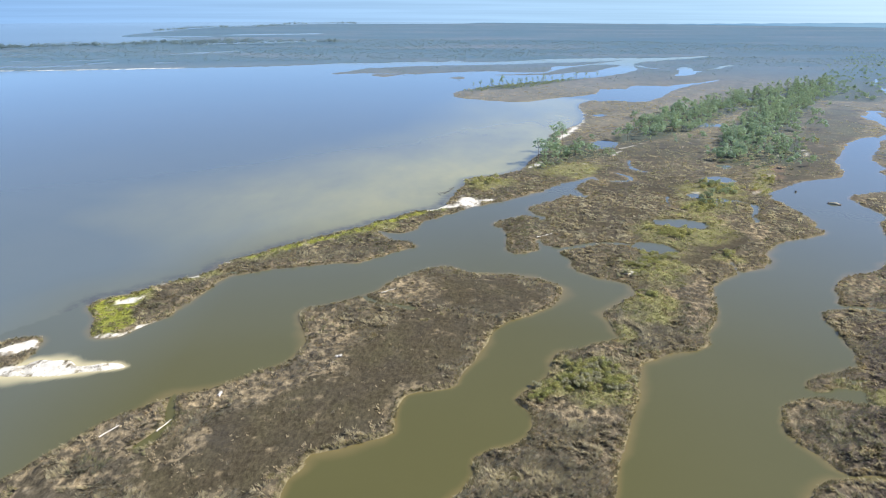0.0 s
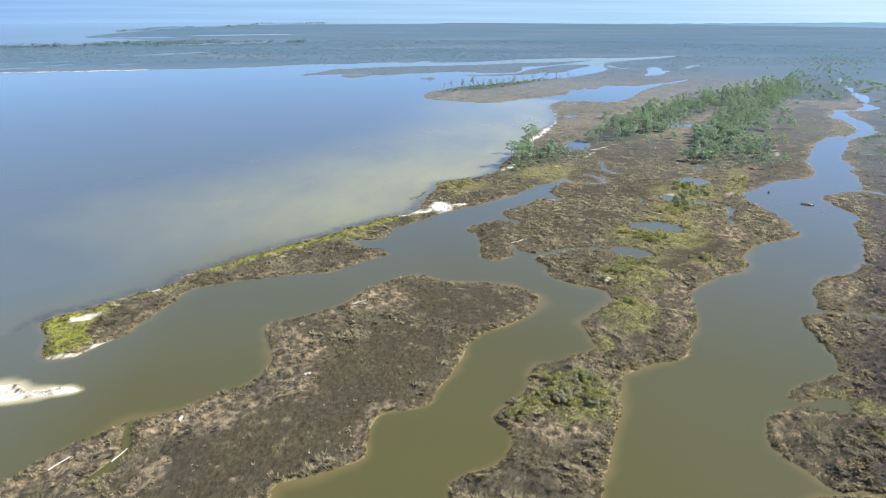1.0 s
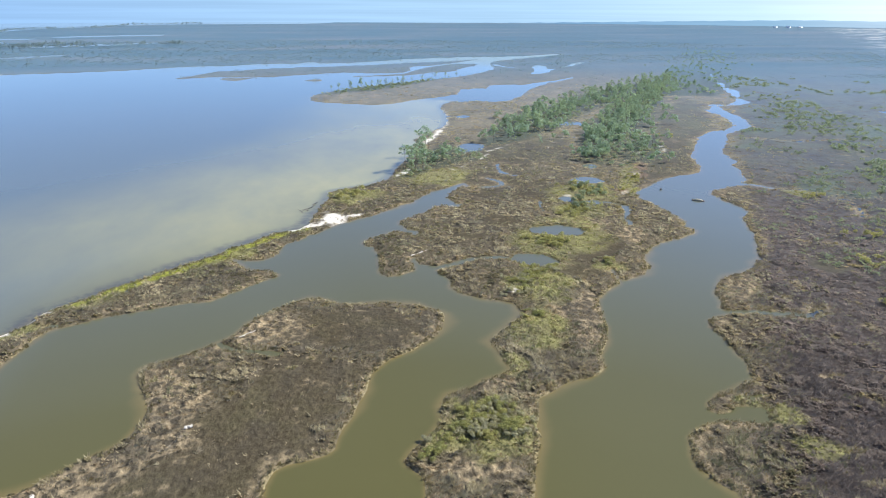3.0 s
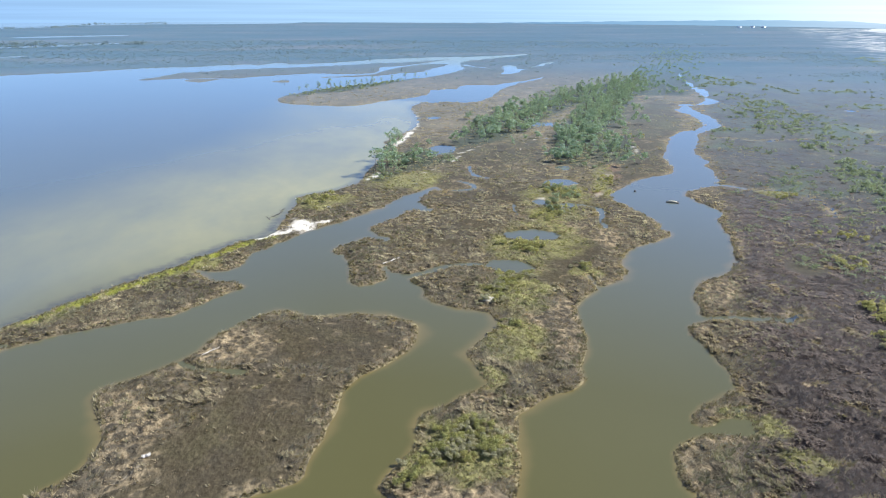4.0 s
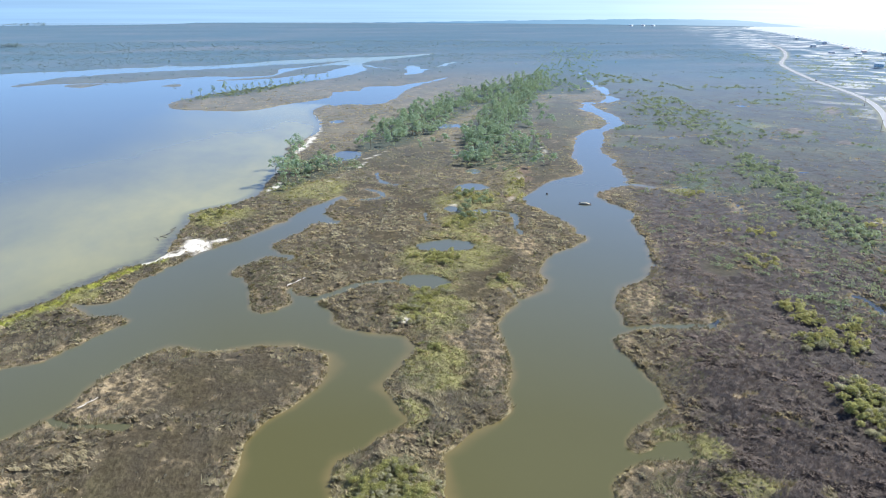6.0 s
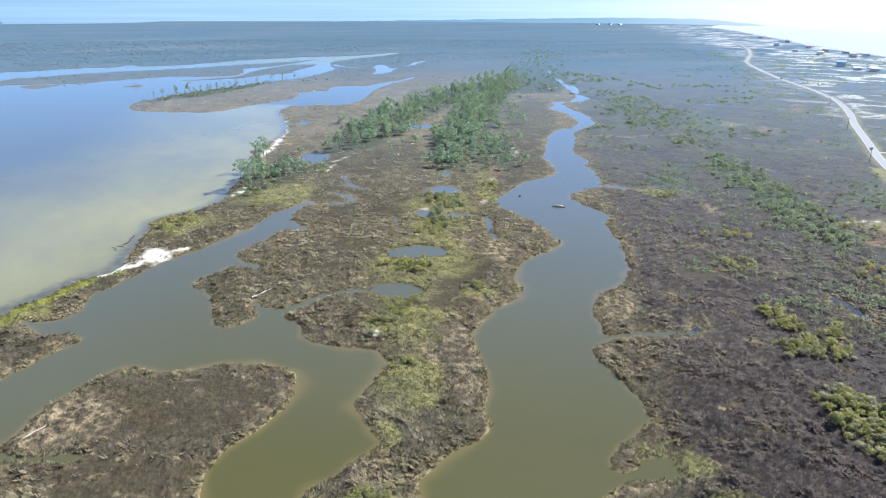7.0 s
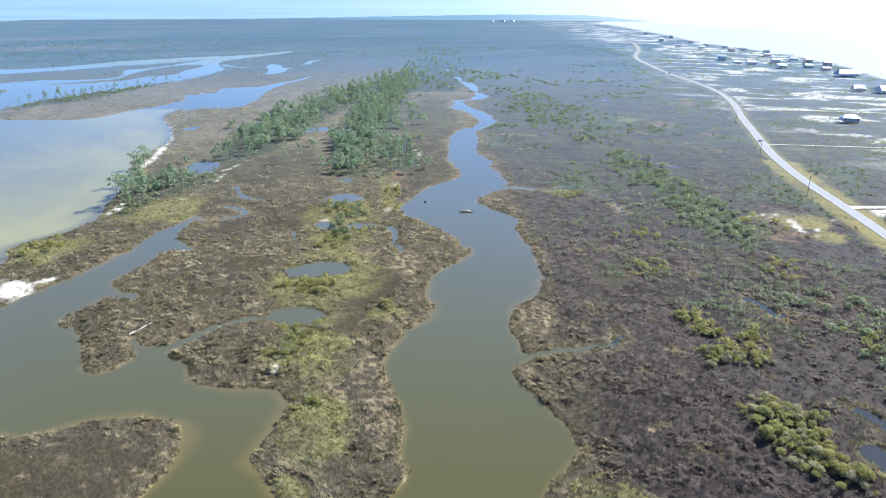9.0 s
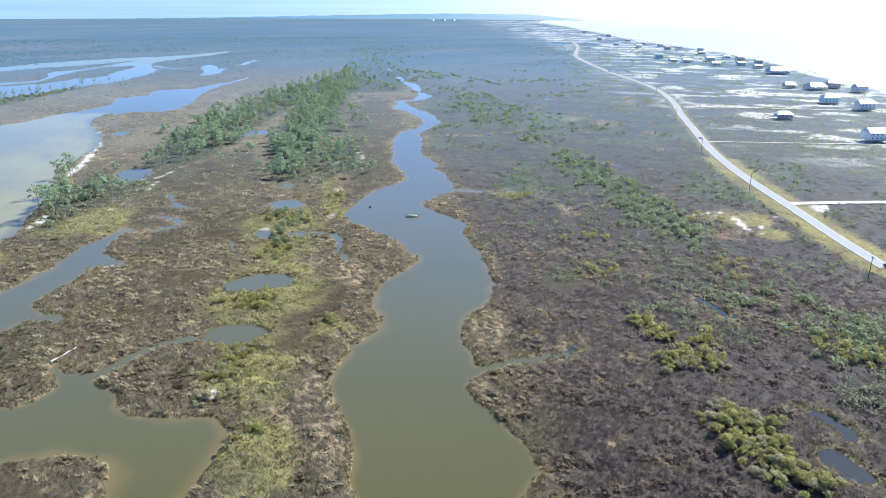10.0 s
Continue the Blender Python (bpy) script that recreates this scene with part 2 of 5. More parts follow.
BUSHLEAF = leaf_material("bush_leaves", (0.27, 0.275, 0.085), (0.43, 0.42, 0.15), (0.47, 0.43, 0.155))
GREYLEAF = leaf_material("grey_bush_leaves", (0.28, 0.26, 0.145), (0.45, 0.42, 0.255))
# needles and far canopy paled and blued, haze put into their leaf colour
NEEDLE = leaf_material("pine_needles", (0.20, 0.265, 0.14), (0.37, 0.45, 0.24), (0.43, 0.50, 0.22), 0.8)
FARLEAF = leaf_material("hazed_pine_canopy", (0.15, 0.20, 0.18), (0.23, 0.28, 0.25), (0.23, 0.27, 0.23), 1.0)
THICKET = leaf_material("thicket_leaves", (0.155, 0.185, 0.085), (0.28, 0.31, 0.15), None, 0.45)
BARK = plain("grey_bark", (0.16, 0.12, 0.095), 0.9, 0, 0.4)
ASPHALT = plain("worn_asphalt", (0.33, 0.33, 0.335), 0.85, 0, 3.0, 0.12)
SANDROAD = plain("sandy_track", (0.62, 0.56, 0.46), 0.9, 0, 2.5, 0.15)
PAINT = plain("road_paint", (0.78, 0.78, 0.74), 0.7, 0, 1.0, 0.1)
DRIFT = plain("bleached_wood", (0.52, 0.47, 0.40), 0.85, 0, 0.5, 0.2)
POLEWOOD = plain("pole_wood", (0.10, 0.08, 0.065), 0.9, 0, 0.5, 0.2)
PORCELAIN = plain("insulator_grey", (0.35, 0.35, 0.36), 0.4, 0, 0.2, 0.1)
GLASS = plain("dark_glass", (0.03, 0.04, 0.05), 0.08, 0, 1.0, 0.1)
TYRE = plain("tyre_rubber", (0.02, 0.02, 0.02), 0.8, 0, 0.3, 0.1)
TRIM = plain("white_trim", (0.75, 0.75, 0.73), 0.6, 0, 0.5, 0.06)
DECKWOOD = plain("deck_wood", (0.42, 0.38, 0.33), 0.85, 0, 0.6, 0.2)


# ---- plan of the shores, in metres ----
STRIP_BAY = [
    (-15.6, 377.8), (-26, 366.6), (-36, 358.1), (-42.5, 348.9), (-55.6, 338.2), (-67.6, 325.5), (-78.9, 314.4), (-89.2, 302.4),
    (-97.3, 294.9), (-101.1, 282.9), (-107.4, 276.2), (-114.5, 269.7), (-123.6, 260.6), (-131.6, 253), (-135.9, 249.1), (-133.6, 243.3),
    (-129, 237.3), (-123.4, 223.1), (-119.2, 219.2), (-113.3, 221.4), (-108, 227.9), (-102.6, 235.1), (-100, 245.3), (-95.9, 259.2),
    (-91.7, 275.7), (-83.7, 281.8), (-70.5, 288.1), (-56.2, 291.8), (-44.1, 294.9), (-36.6, 295.7), (-24.7, 307.2), (-15.9, 315.3),
    (-12.6, 320.3), (-17.7, 325.4), (-26.3, 328.7), (-32.2, 339.5), (-33.8, 344.2), (-27.1, 339.6), (-19.9, 339.7), (-13.5, 346.5),
    (-10.3, 358.5), (1.8, 372.5),
]
BAY_SHORE = [
    (-15.6, 377.8), (-6.2, 381.4), (1.8, 393.4), (5.3, 411.2), (13.2, 440.7), (17.7, 457.6), (37.8, 467.2), (49.1, 477.8), (58, 493),
    (65.7, 516.8), (80.2, 553.2), (97.3, 591.1), (105.3, 617.8), (121.4, 656.4), (139, 704), (149, 756), (155, 817), (170, 850), (186, 866),
    (179, 850), (204, 856), (234, 845), (266, 872), (323, 924), (418, 977), (320, 625), (149.6, 411.8), (103.2, 459.7), (101.2, 462.9),
    (83.7, 449.9), (73.2, 442), (61.6, 423), (52, 416), (46.2, 409.3), (28.3, 396.3), (14.8, 387.6), (1.8, 372.5),
]
PENINSULA_WEST = [
    (136, 689), (105.3, 459.3), (101.6, 459), (86.2, 436.7), (86.2, 415), (86.5, 406.9), (74.7, 412.8), (64.6, 399.7), (51.3, 389.8),
    (48.6, 384.9), (50.5, 375.2), (57.3, 366.9), (52.9, 360.6), (47, 370.1), (38.4, 365.9), (26.4, 353.7), (30.1, 348.8), (32.4, 340.8),
    (31.3, 327.4), (30.6, 312), (35.6, 308.6), (42.7, 311.2), (45.9, 316.4), (46.2, 328.1), (48.8, 330.7), (49.2, 321.8), (53.3, 318.6),
    (57.4, 315.4), (54.5, 312.5), (58.3, 300.3), (56.9, 292.2), (61.2, 282.8), (70.3, 276.3), (77.5, 272.2), (78.1, 262.4), (73, 255.5),
    (64.4, 247.2), (60.2, 241.9), (61.6, 234.5), (61, 227.4), (61.4, 220.6), (53.8, 217.1), (45.1, 212), (39.1, 209.9),
]
PENINSULA_NEAR = [
    (35.4, 204), (35.2, 196.6), (32, 192.3), (26, 186.2), (21.7, 181.9), (23.3, 176.7), (25.2, 172.3), (25, 166.6), (23.3, 162.6),
    (19.9, 158.7), (12.9, 155.6), (8.4, 152.5), (7.1, 149), (7.4, 145.6), (5.9, 141.3), (1.1, 133.2), (-0.2, 115.9), (35.1, 116.1),
    (40, 133.4), (42.9, 143.7), (46.8, 155.2), (50.1, 162.8), (56.1, 177), (59.4, 186.5), (64, 200.5), (67.7, 204.3), (78.9, 210.3),
    (89.8, 214.5),
]
PENINSULA_EAST = [
    (92.7, 218.8), (94.1, 225.4), (99.2, 232.5), (103, 239.9), (106.3, 253.1), (110.2, 264.6), (117.4, 275.8), (124.5, 281.8),
    (128.4, 288.7), (129.7, 298), (131.9, 299.5), (129.4, 287.3), (135.3, 287.4), (144.6, 294.5), (152.5, 309.7), (163.2, 324.6),
    (175.8, 330.9), (186.5, 335.5), (196.1, 340.2), (196.6, 349.8), (193.6, 352.7), (198.1, 358.8), (199.2, 367.1), (199.3, 387.2),
    (197.7, 405.6), (200.1, 418.8), (213.5, 433), (237.4, 452.9), (256.6, 461.2), (271.7, 468.1), (278.2, 476.6), (289.8, 509.6),
    (308.4, 540.8), (340.9, 588.3), (365, 614), (392, 627), (414, 650), (427, 684), (435, 715), (433, 736), (457, 761), (472, 790),
    (491, 783), (533, 831), (558, 887), (593, 963), (691, 1144),
]
EAST_BANK = [
    (711, 1132), (608, 981), (583, 910), (559, 863), (542, 839), (529, 801), (508, 778), (481, 773), (465, 755), (454, 712), (439, 667),
    (421, 634), (395, 614), (376, 600), (349.2, 559.3), (329, 532.7), (318.7, 503.6), (316.5, 493.8), (304.5, 480.7), (301, 463),
    (290.3, 442.7), (284.8, 432.7), (293.4, 418.4), (290.8, 415.3), (279, 425.2), (249.3, 415.5), (244.6, 398), (245.8, 384.2),
    (243.8, 367.3), (234.1, 360.6), (227.1, 346.4), (220.1, 327.4), (201.9, 299.3), (187.5, 285.5), (174.9, 281.4), (165.9, 272.8),
    (156.3, 255.7), (154.4, 251), (161.5, 247.2), (149.7, 245.9), (144.1, 242.8), (141.6, 238.9), (140.8, 229.4), (140.6, 221.1),
    (138.4, 212.2), (135, 204.2),
]
EAST_BANK_NEAR = [
    (133.5, 201.3), (124.8, 197.5), (115.9, 194.2), (112, 191.1), (111.1, 187.1), (113.3, 185), (117.3, 185.7), (120, 188.2),
    (125.4, 186.8), (127.5, 184.7), (124.8, 180), (122, 178.8), (114.1, 181.3), (107.4, 181.6), (103.2, 180.4), (98.5, 176.9),
    (93.8, 164.5), (95.3, 158), (97.3, 153.2), (100, 147.4), (102, 145.8), (106.5, 146.3), (110.2, 145.9), (112.5, 144.6), (108, 144.1),
    (99.9, 144.5), (95.2, 143.6), (90.1, 140.2), (87.3, 137.3), (76.7, 124.6), (72.8, 116.3), (132, 116.7),
]
GULF = [
    (907, 278), (971, 393), (1074, 514), (1140, 594), (1228, 689), (1334, 785), (1447, 918), (1533, 1038), (1632, 1211), (1757, 1431),
    (2126, 1950), (2504, 2491), (2820, 3008),
]
ISLAND = [
    (-111.9, 136.3), (-107.6, 142.5), (-103.7, 150.4), (-98, 159), (-92.3, 169.8), (-82.8, 178.2), (-79.3, 182), (-70.2, 185.3),
    (-63.6, 192.1), (-51.6, 201.3), (-48.2, 207.1), (-46.9, 215.2), (-48.5, 223.9), (-51.7, 233.2), (-53.2, 243.2), (-44.4, 248.6),
    (-36.4, 254.2), (-28.1, 260), (-20, 275.4), (-8.4, 286.9), (4, 290.5), (11.3, 282.4), (23.4, 281.2), (35.3, 279.3), (44.1, 273),
    (48.6, 266.9), (44.5, 252.4), (35.5, 241.6), (24.2, 235), (17.3, 224.6), (15.9, 218), (10.5, 203.8), (6.6, 196.3), (2.9, 187.6),
    (-5.6, 185.2), (-10.6, 182.6), (-13.3, 173.4), (-13, 163.6), (-19.9, 159.6), (-26.9, 155.8), (-33.9, 153.3), (-34.5, 148.6),
    (-37.6, 143.1), (-38.2, 136.4), (-37.6, 125.6), (-56.4, 115.5), (-98.3, 115.3),
]
WEST_ISLET = [
    (-169.8, 198.3), (-159.3, 210), (-151, 215), (-145, 219.8), (-138.9, 219.4), (-136.3, 213.5), (-135.3, 204.3), (-137.5, 198.6),
    (-149.5, 194.8), (-159.8, 184.5),
]
SAND_SPIT = [
    (-140.2, 197.1), (-133.2, 200.5), (-130.1, 203.2), (-121, 203.2), (-116.9, 198.8), (-106.4, 201.5), (-101.4, 200.4), (-101.1, 198.6),
    (-109.4, 196.3), (-120.6, 193.7), (-138.1, 193.5),
]
MID_SPIT = [
    (14, 930), (33, 969), (57, 998), (90, 1029), (125, 1054), (162, 1080), (203, 1117), (246, 1148), (298, 1210), (342, 1281), (352, 1330),
    (365, 1400), (398, 1462), (452, 1505), (553, 1588), (640, 1680), (740, 1650), (478, 1183), (330, 1035), (303, 1026), (274, 1030), (249, 985), (243, 992), (217, 980), (205, 950), (188, 918), (171, 905), (147, 889),
    (115, 862), (87, 845), (49, 862), (16, 885),
]
FAR_SHORE = [
    (-966, 1131), (-741, 1202), (-673, 1216), (-570, 1242), (-487, 1268), (-436, 1288), (-365, 1310), (-299, 1334), (-258, 1363), (-196, 1404), (-137, 1411),
    (-67, 1450), (-2, 1447), (20, 1490), (62, 1446), (155, 1487), (233, 1541), (351, 1579), (456, 1586), (536, 1621),
]
FAR_COAST = [
    (2500, 6200), (900, 5600), (300, 4700), (46, 4244), (-703, 4056), (-884, 3764), (-1081, 3380), (-1107, 2957), (-1098, 2492), (-817, 2319),
    (-867, 2173), (-976, 1981), (-1136, 1863), (-1406, 1664),
]
MARSH_ISLET = [
    (-187, 1183), (-157, 1244), (-135, 1293), (-99, 1310), (-62, 1340), (-3, 1357), (38, 1364), (91, 1384), (146, 1403), (217, 1437), (264, 1446),
    (330, 1483), (372, 1510), (323, 1454), (251, 1378), (215, 1357), (201, 1333), (178, 1245), (128, 1230), (72, 1247), (34, 1231), (-3, 1216), (-47, 1193),
    (-109, 1200), (-143, 1195),
]
SAND_ISLET = [(-118, 1166), (-108, 1191), (-81, 1179), (-65, 1195), (-80, 1161), (-95, 1137)]
MUD_BAR = [(4, 1125), (23, 1141), (35, 1130), (26, 1114)]
LAGOON_MARSH = [
    (81, 1177), (123, 1178), (171, 1190), (214, 1226), (257, 1243), (291, 1308), (341, 1381), (322, 1397), (286, 1388), (232, 1332), (202, 1282), (167, 1212),
    (124, 1195),
]
LAGOON_POOL = [(378, 1178), (396, 1219), (420, 1292), (440, 1345), (456, 1338), (440, 1275), (450, 1268), (414, 1200)]
ROAD = [
    (352.4, 213.1), (376.8, 245.4), (414.8, 291.9), (447.5, 332.9), (478.3, 368.5), (521.6, 413.2), (589, 475), (652, 533), (727, 598),
    (803, 676), (862, 755), (938, 872), (1046, 1019), (1162, 1160), (1330, 1311), (1537, 1521), (1766, 1800),
]
POND_BIG = [
    (92.9, 325.6), (100.2, 325.6), (106.9, 322), (112, 313.2), (107.3, 309.1), (98.4, 309.2), (92.8, 315),
]
POND_MID = [
    (111.9, 361.7), (122.9, 365.8), (134.2, 363.3), (139.7, 353.1), (133.8, 347.7), (122.4, 348.6), (114.1, 353.8),
]
CENTRE = [
    (663, 1700), (480, 1200), (330, 1000), (250, 860), (190, 840), (160, 700), (140, 640), (110, 460), (150, 400), (200, 430), (270, 500),
    (325, 600), (375, 640), (410, 690), (425, 740), (450, 790), (520, 850), (575, 965), (640, 1080), (715, 1170), (960, 1480), (1300, 1950), (700, 1750),
]
LANDS = [
    STRIP_BAY, BAY_SHORE, PENINSULA_WEST + PENINSULA_NEAR + PENINSULA_EAST, ISLAND, WEST_ISLET, SAND_SPIT, MID_SPIT, MARSH_ISLET, LAGOON_MARSH, SAND_ISLET, MUD_BAR,
    EAST_BANK + EAST_BANK_NEAR + [(400, 60), (700, 60), (860, 180)] + GULF + [(2400, 3200), (1200, 1900), (760, 1200)],
    CENTRE, [(668, 1126), (700, 1112), (760, 1140), (820, 1280), (700, 1240)],
    FAR_SHORE + [(700, 1700), (1200, 1880), (2820, 3008), (4300, 4500), (3600, 6000)] + FAR_COAST,
]
SAND_PATHS = [
    ([(102, 500), (110, 507), (120, 528), (128, 545)], 0.5), ([(128, 528), (146, 562), (166, 583), (178, 605)], 0.6), ([(-115, 271), (-97, 296), (-85, 309)], 0.9),
    ([(-4, 383), (6, 390), (18, 399), (27, 402)], 4.0), ([(-121, 220), (-112, 222.5), (-104, 229)], 0.9), ([(66, 492), (72, 508), (62, 490)], 2.5), ([(98, 598), (112, 632), (136, 690), (146, 745), (154, 800)], 2.3),
    ([(270, 520), (285, 548), (290, 575)], 0.5), ([(354, 310), (360, 310), (365, 309)], 0.8), ([(369, 297), (362, 288), (355, 281), (356, 272)], 1.4), ([(372, 292), (378, 299)], 1.0), ([(366, 300), (371, 306)], 0.8), ([(386, 282), (392, 289)], 0.8),
]
# wrack and straw, fresh grass, thin beaches (line, width)
WRACK = [
    ([(-106, 144), (-99, 153), (-88, 160), (-77, 172), (-64, 181), (-53, 186), (-46, 193), (-38, 198), (-35, 205), (-35, 213)], 4.5),
    ([(-38, 246), (-44, 238), (-42, 223), (-36, 220)], 3),
    ([(-26, 253), (-22, 265), (-11, 277)], 3),
    ([(-97, 138), (-87, 143), (-77, 146), (-66, 154), (-66, 162)], 3),
    ([(-76, 292), (-57, 295), (-37, 297)], 2),
]
LUSH = [
    ([(-124, 248), (-122, 237), (-119, 228)], 5),
    ([(-130, 245), (-124, 258), (-121, 262)], 3),
    ([(-89, 302), (-76, 314), (-62, 325), (-42, 342), (-35, 353)], 2.6),
    ([(-29, 361), (-15, 373), (-1, 383)], 2.5),
]
STRANDS = [
    ([(-120, 265), (-117, 268), (-115, 271)], 0.8),
    ([(-109, 275), (-106, 276), (-103, 278)], 0.7),
    ([(-100, 284), (-99, 290), (-98, 296), (-96, 298)], 1),
    ([(-125, 247), (-122, 250), (-118, 255)], 0.9),
    ([(-121, 220), (-115, 221), (-110, 226), (-108, 231)], 0.7),
    ([(-40, 196), (-35, 201)], 0.4),
]
# pools (x, y, half length across, half length along) and creeks (line, width)
POND_GREEN = [(174, 462), (180, 467), (186, 468), (192, 462), (194, 451), (186, 448), (175, 450)]
POND_SPLIT = [(148, 415), (155, 420), (158, 411), (153, 406)]
POND_LOBE = [(160, 406), (168, 410), (173, 403), (164, 399)]
POND_WOOD = [(197, 502), (205, 506), (208, 497), (199, 490)]
POND_BAY = [(123, 586), (134, 597), (146, 589), (143, 574), (134, 561), (122, 564)]
POND_BEACH = [(157, 748), (167, 753), (171, 740), (159, 729)]
POOLS = [(256, 680, 16, 12), (720, 560, 7, 4), (630, 700, 6, 8)]
CREEKS = [
    ([(53.8, 314.2), (62.7, 317.6), (73.7, 322.5), (85.5, 323.3), (97, 318)], 1.7),
    ([(150, 249.7), (159.7, 247.5), (167.5, 245.5), (177.4, 243.6), (184.2, 240.5), (190.4, 243.5)], 1.9),
    ([(138, 516), (136.5, 509), (133.9, 495), (136.4, 484), (141, 479)], 1.7), ([(119, 474), (124, 467), (125, 458), (122, 453), (112, 452)], 1.9), ([(135.6, 415), (134.8, 407), (132, 399), (132.2, 394)], 1.0),
    ([(173, 404), (180, 396), (178.5, 385), (173.4, 378), (171, 369), (168, 361)], 1.7),
    ([(313.3, 384), (313.9, 374), (307.4, 359), (301, 350)], 0.8),
    ([(-31, 257), (-26.5, 251.5), (-18.3, 248.9), (-12, 246)], 1.3),
    ([(-79.5, 182), (-77.5, 174), (-75.5, 165), (-80, 156)], 1.3),
    ([(492, 1312), (516, 1348), (554, 1399)], 5.0), ([(337, 1375), (366, 1392), (372, 1330), (394, 1305)], 5.0),
    ([(600, 970), (625, 1030), (650, 1085), (690, 1140)], 2.5),
    ([(288, 423), (292.4, 417.5), (301, 411), (315, 406.6), (322, 397), (314, 384)], 0.8), ([(382, 579), (398, 568), (414, 557.6), (429, 560), (457, 555)], 1.3),
    ([(257.7, 239.9), (256, 233.4), (252, 226.3)], 2.3),
    ([(257.1, 225.6), (251.2, 221.5)], 0.8),
    ([(214, 173.6), (212.6, 167.8), (211.1, 162.8)], 2.3),
    ([(198.2, 162.4), (196.3, 157), (195, 153)], 3.0),
    ([(-960, 1570), (-911, 1591)], 24), ([(-740, 1425), (-694, 1457)], 15), ([(-829, 1405), (-790, 1407)], 15), ([(-800, 1279), (-713, 1283)], 17),
    ([(-706, 1307), (-666, 1310)], 14), ([(-660, 1361), (-651, 1388)], 12), ([(-550, 1394), (-534, 1409)], 14), ([(-603, 1631), (-507, 1737)], 22),
    ([(-658, 2047), (-440, 2224)], 44), ([(-903, 2181), (-830, 2257)], 37), ([(-1000, 2445), (-838, 2492)], 41), ([(-744, 2639), (-503, 2768)], 44),
]
MEADOW = [
    (-24, 182.5, 31.9, 19.4), (-49.4, 156.9, 28.2, 18.1), (15.1, 260.5, 25.1, 16.4), (-4.7, 224.4, 18, 18.1), (-15.3, 203.5, 18.4, 19.3), (-65.7, 140.7, 8.2, 6.7),
    (133.8, 321, 9.5, 15.6), (147.4, 435.5, 17.2, 17.7), (172.6, 572.3, 37.9, 71.5), (292, 558.2, 25.6, 132.6), (115.8, 302.4, 9.6, 8.6), (107.8, 463.5, 28.5, 30.5),
    (383, 691.9, 27.5, 144.1), (228.2, 284.4, 9.3, 12.5),
    (140, 430, 16, 14), (101, 379, 11, 9), (152, 452, 9, 9), (137, 330, 13, 13), (124, 338, 7, 8), (80, 357, 8, 5), (190, 552, 14, 30),
]
GREEN = [
    (-125.5, 237.3, 4.6, 17.5), (-121.7, 256, 6.7, 7.4), (-58.6, 339.1, 17.2, 9.4), (-36.8, 351, 11.8, 8), (-77.1, 318.6, 10.8, 6.8), (79.7, 247.4, 10.9, 13.9),
    (112.2, 334.4, 14.3, 23.8), (45.3, 193.1, 10.6, 10.7), (94.5, 289.3, 12.2, 21.8), (114.2, 338.2, 12.8, 10.8), (130.9, 302.3, 6, 5.5), (84.2, 256.1, 5.2, 11.9),
    (149.9, 386.6, 12.9, 19.6), (170.2, 431.4, 13.2, 20.4), (213.1, 455.7, 6.6, 50.8), (129.2, 180, 6.1, 5), (128.3, 166.2, 7.1, 5.5), (124.8, 188.4, 4.7, 2.9),
    (45.5, 189.7, 14.8, 13.9), (61.5, 225.1, 6, 7), (300, 400, 9, 10), (537, 584, 16, 18), (531, 610, 10, 14), (-52.9, 339.2, 23, 7.5), (-86.6, 302.5, 15.5, 6.3), (-106.2, 276.2, 11.9, 4.1), (86, 486.6, 24.1, 25.6),
    (27.7, 444.2, 22.1, 15.2), (132.9, 353.7, 18, 32), (167.6, 425, 21.3, 29.9),
]
STRAW = [
    (-61.8, 185.4, 18.7, 10.2), (-43.1, 215.3, 7.7, 21.5), (-19.2, 263, 16, 13.1), (-88.6, 161.7, 16.7, 10), (-36.6, 224, 6, 11.4), (146.9, 243.1, 4.3, 8.3),
    (266.5, 434, 13.6, 26.6), (174.6, 270.9, 8, 13.7), (115, 262.2, 3.3, 19.5), (105.4, 265.2, 6.6, 15.8), (39.7, 172.4, 12.1, 4.1), (55.4, 215.4, 8.7, 4.3),
    (100.2, 250.3, 4.4, 23.2), (12.9, 154.9, 5.9, 2.4), (33.7, 211.9, 3.8, 3.3), (89.4, 260.6, 7, 14.1), (162.8, 346.8, 7.2, 16.7), (146.2, 366.9, 14.7, 9.8),
    (367, 296, 17, 12),
]
SAND = [
    (15.1, 396.1, 7.3, 13.6), (-122.7, 250.4, 3.9, 2.4), (-105.4, 277.5, 2.4, 2.1), (-115.5, 269.1, 3.3, 2), (-97.3, 294.9, 2.5, 3), (-103.5, 229.3, 4.1, 2.5),
    (80.7, 281.9, 1.7, 1.7), (-141.6, 212.2, 5.7, 3.8), (80.8, 283, 2.6, 1.9), (362.6, 277.5, 2, 2.5), (424.5, 278.1, 5, 9),
]
OLIVE = [(36, 338, 11, 26), (30, 430, 25, 25), (15, 255, 20, 10), (-30, 330, 30, 8), (100, 240, 10, 20), (60, 215, 10, 6), (140, 330, 10, 14), (300, 330, 30, 40), (70, 480, 30, 30)]
WOOD_WEST = [
    (149.3, 588.5), (175.3, 659.4), (254, 770), (355, 885), (476, 995), (587, 1115), (521, 950), (411, 866), (334, 792), (275, 717),
    (231.9, 654.2), (173, 597.6),
]
WOOD_MID = [
    (204.4, 515.3), (245.6, 611), (327, 751), (411, 866), (508, 958), (364, 726), (290.3, 614.2), (238.2, 526.7), (216.4, 503.3),
]
WOOD_EDGE = [
    (228.1, 495.1), (276, 582.2), (303.6, 605.1), (270.7, 525.6), (242.1, 494.5),
]
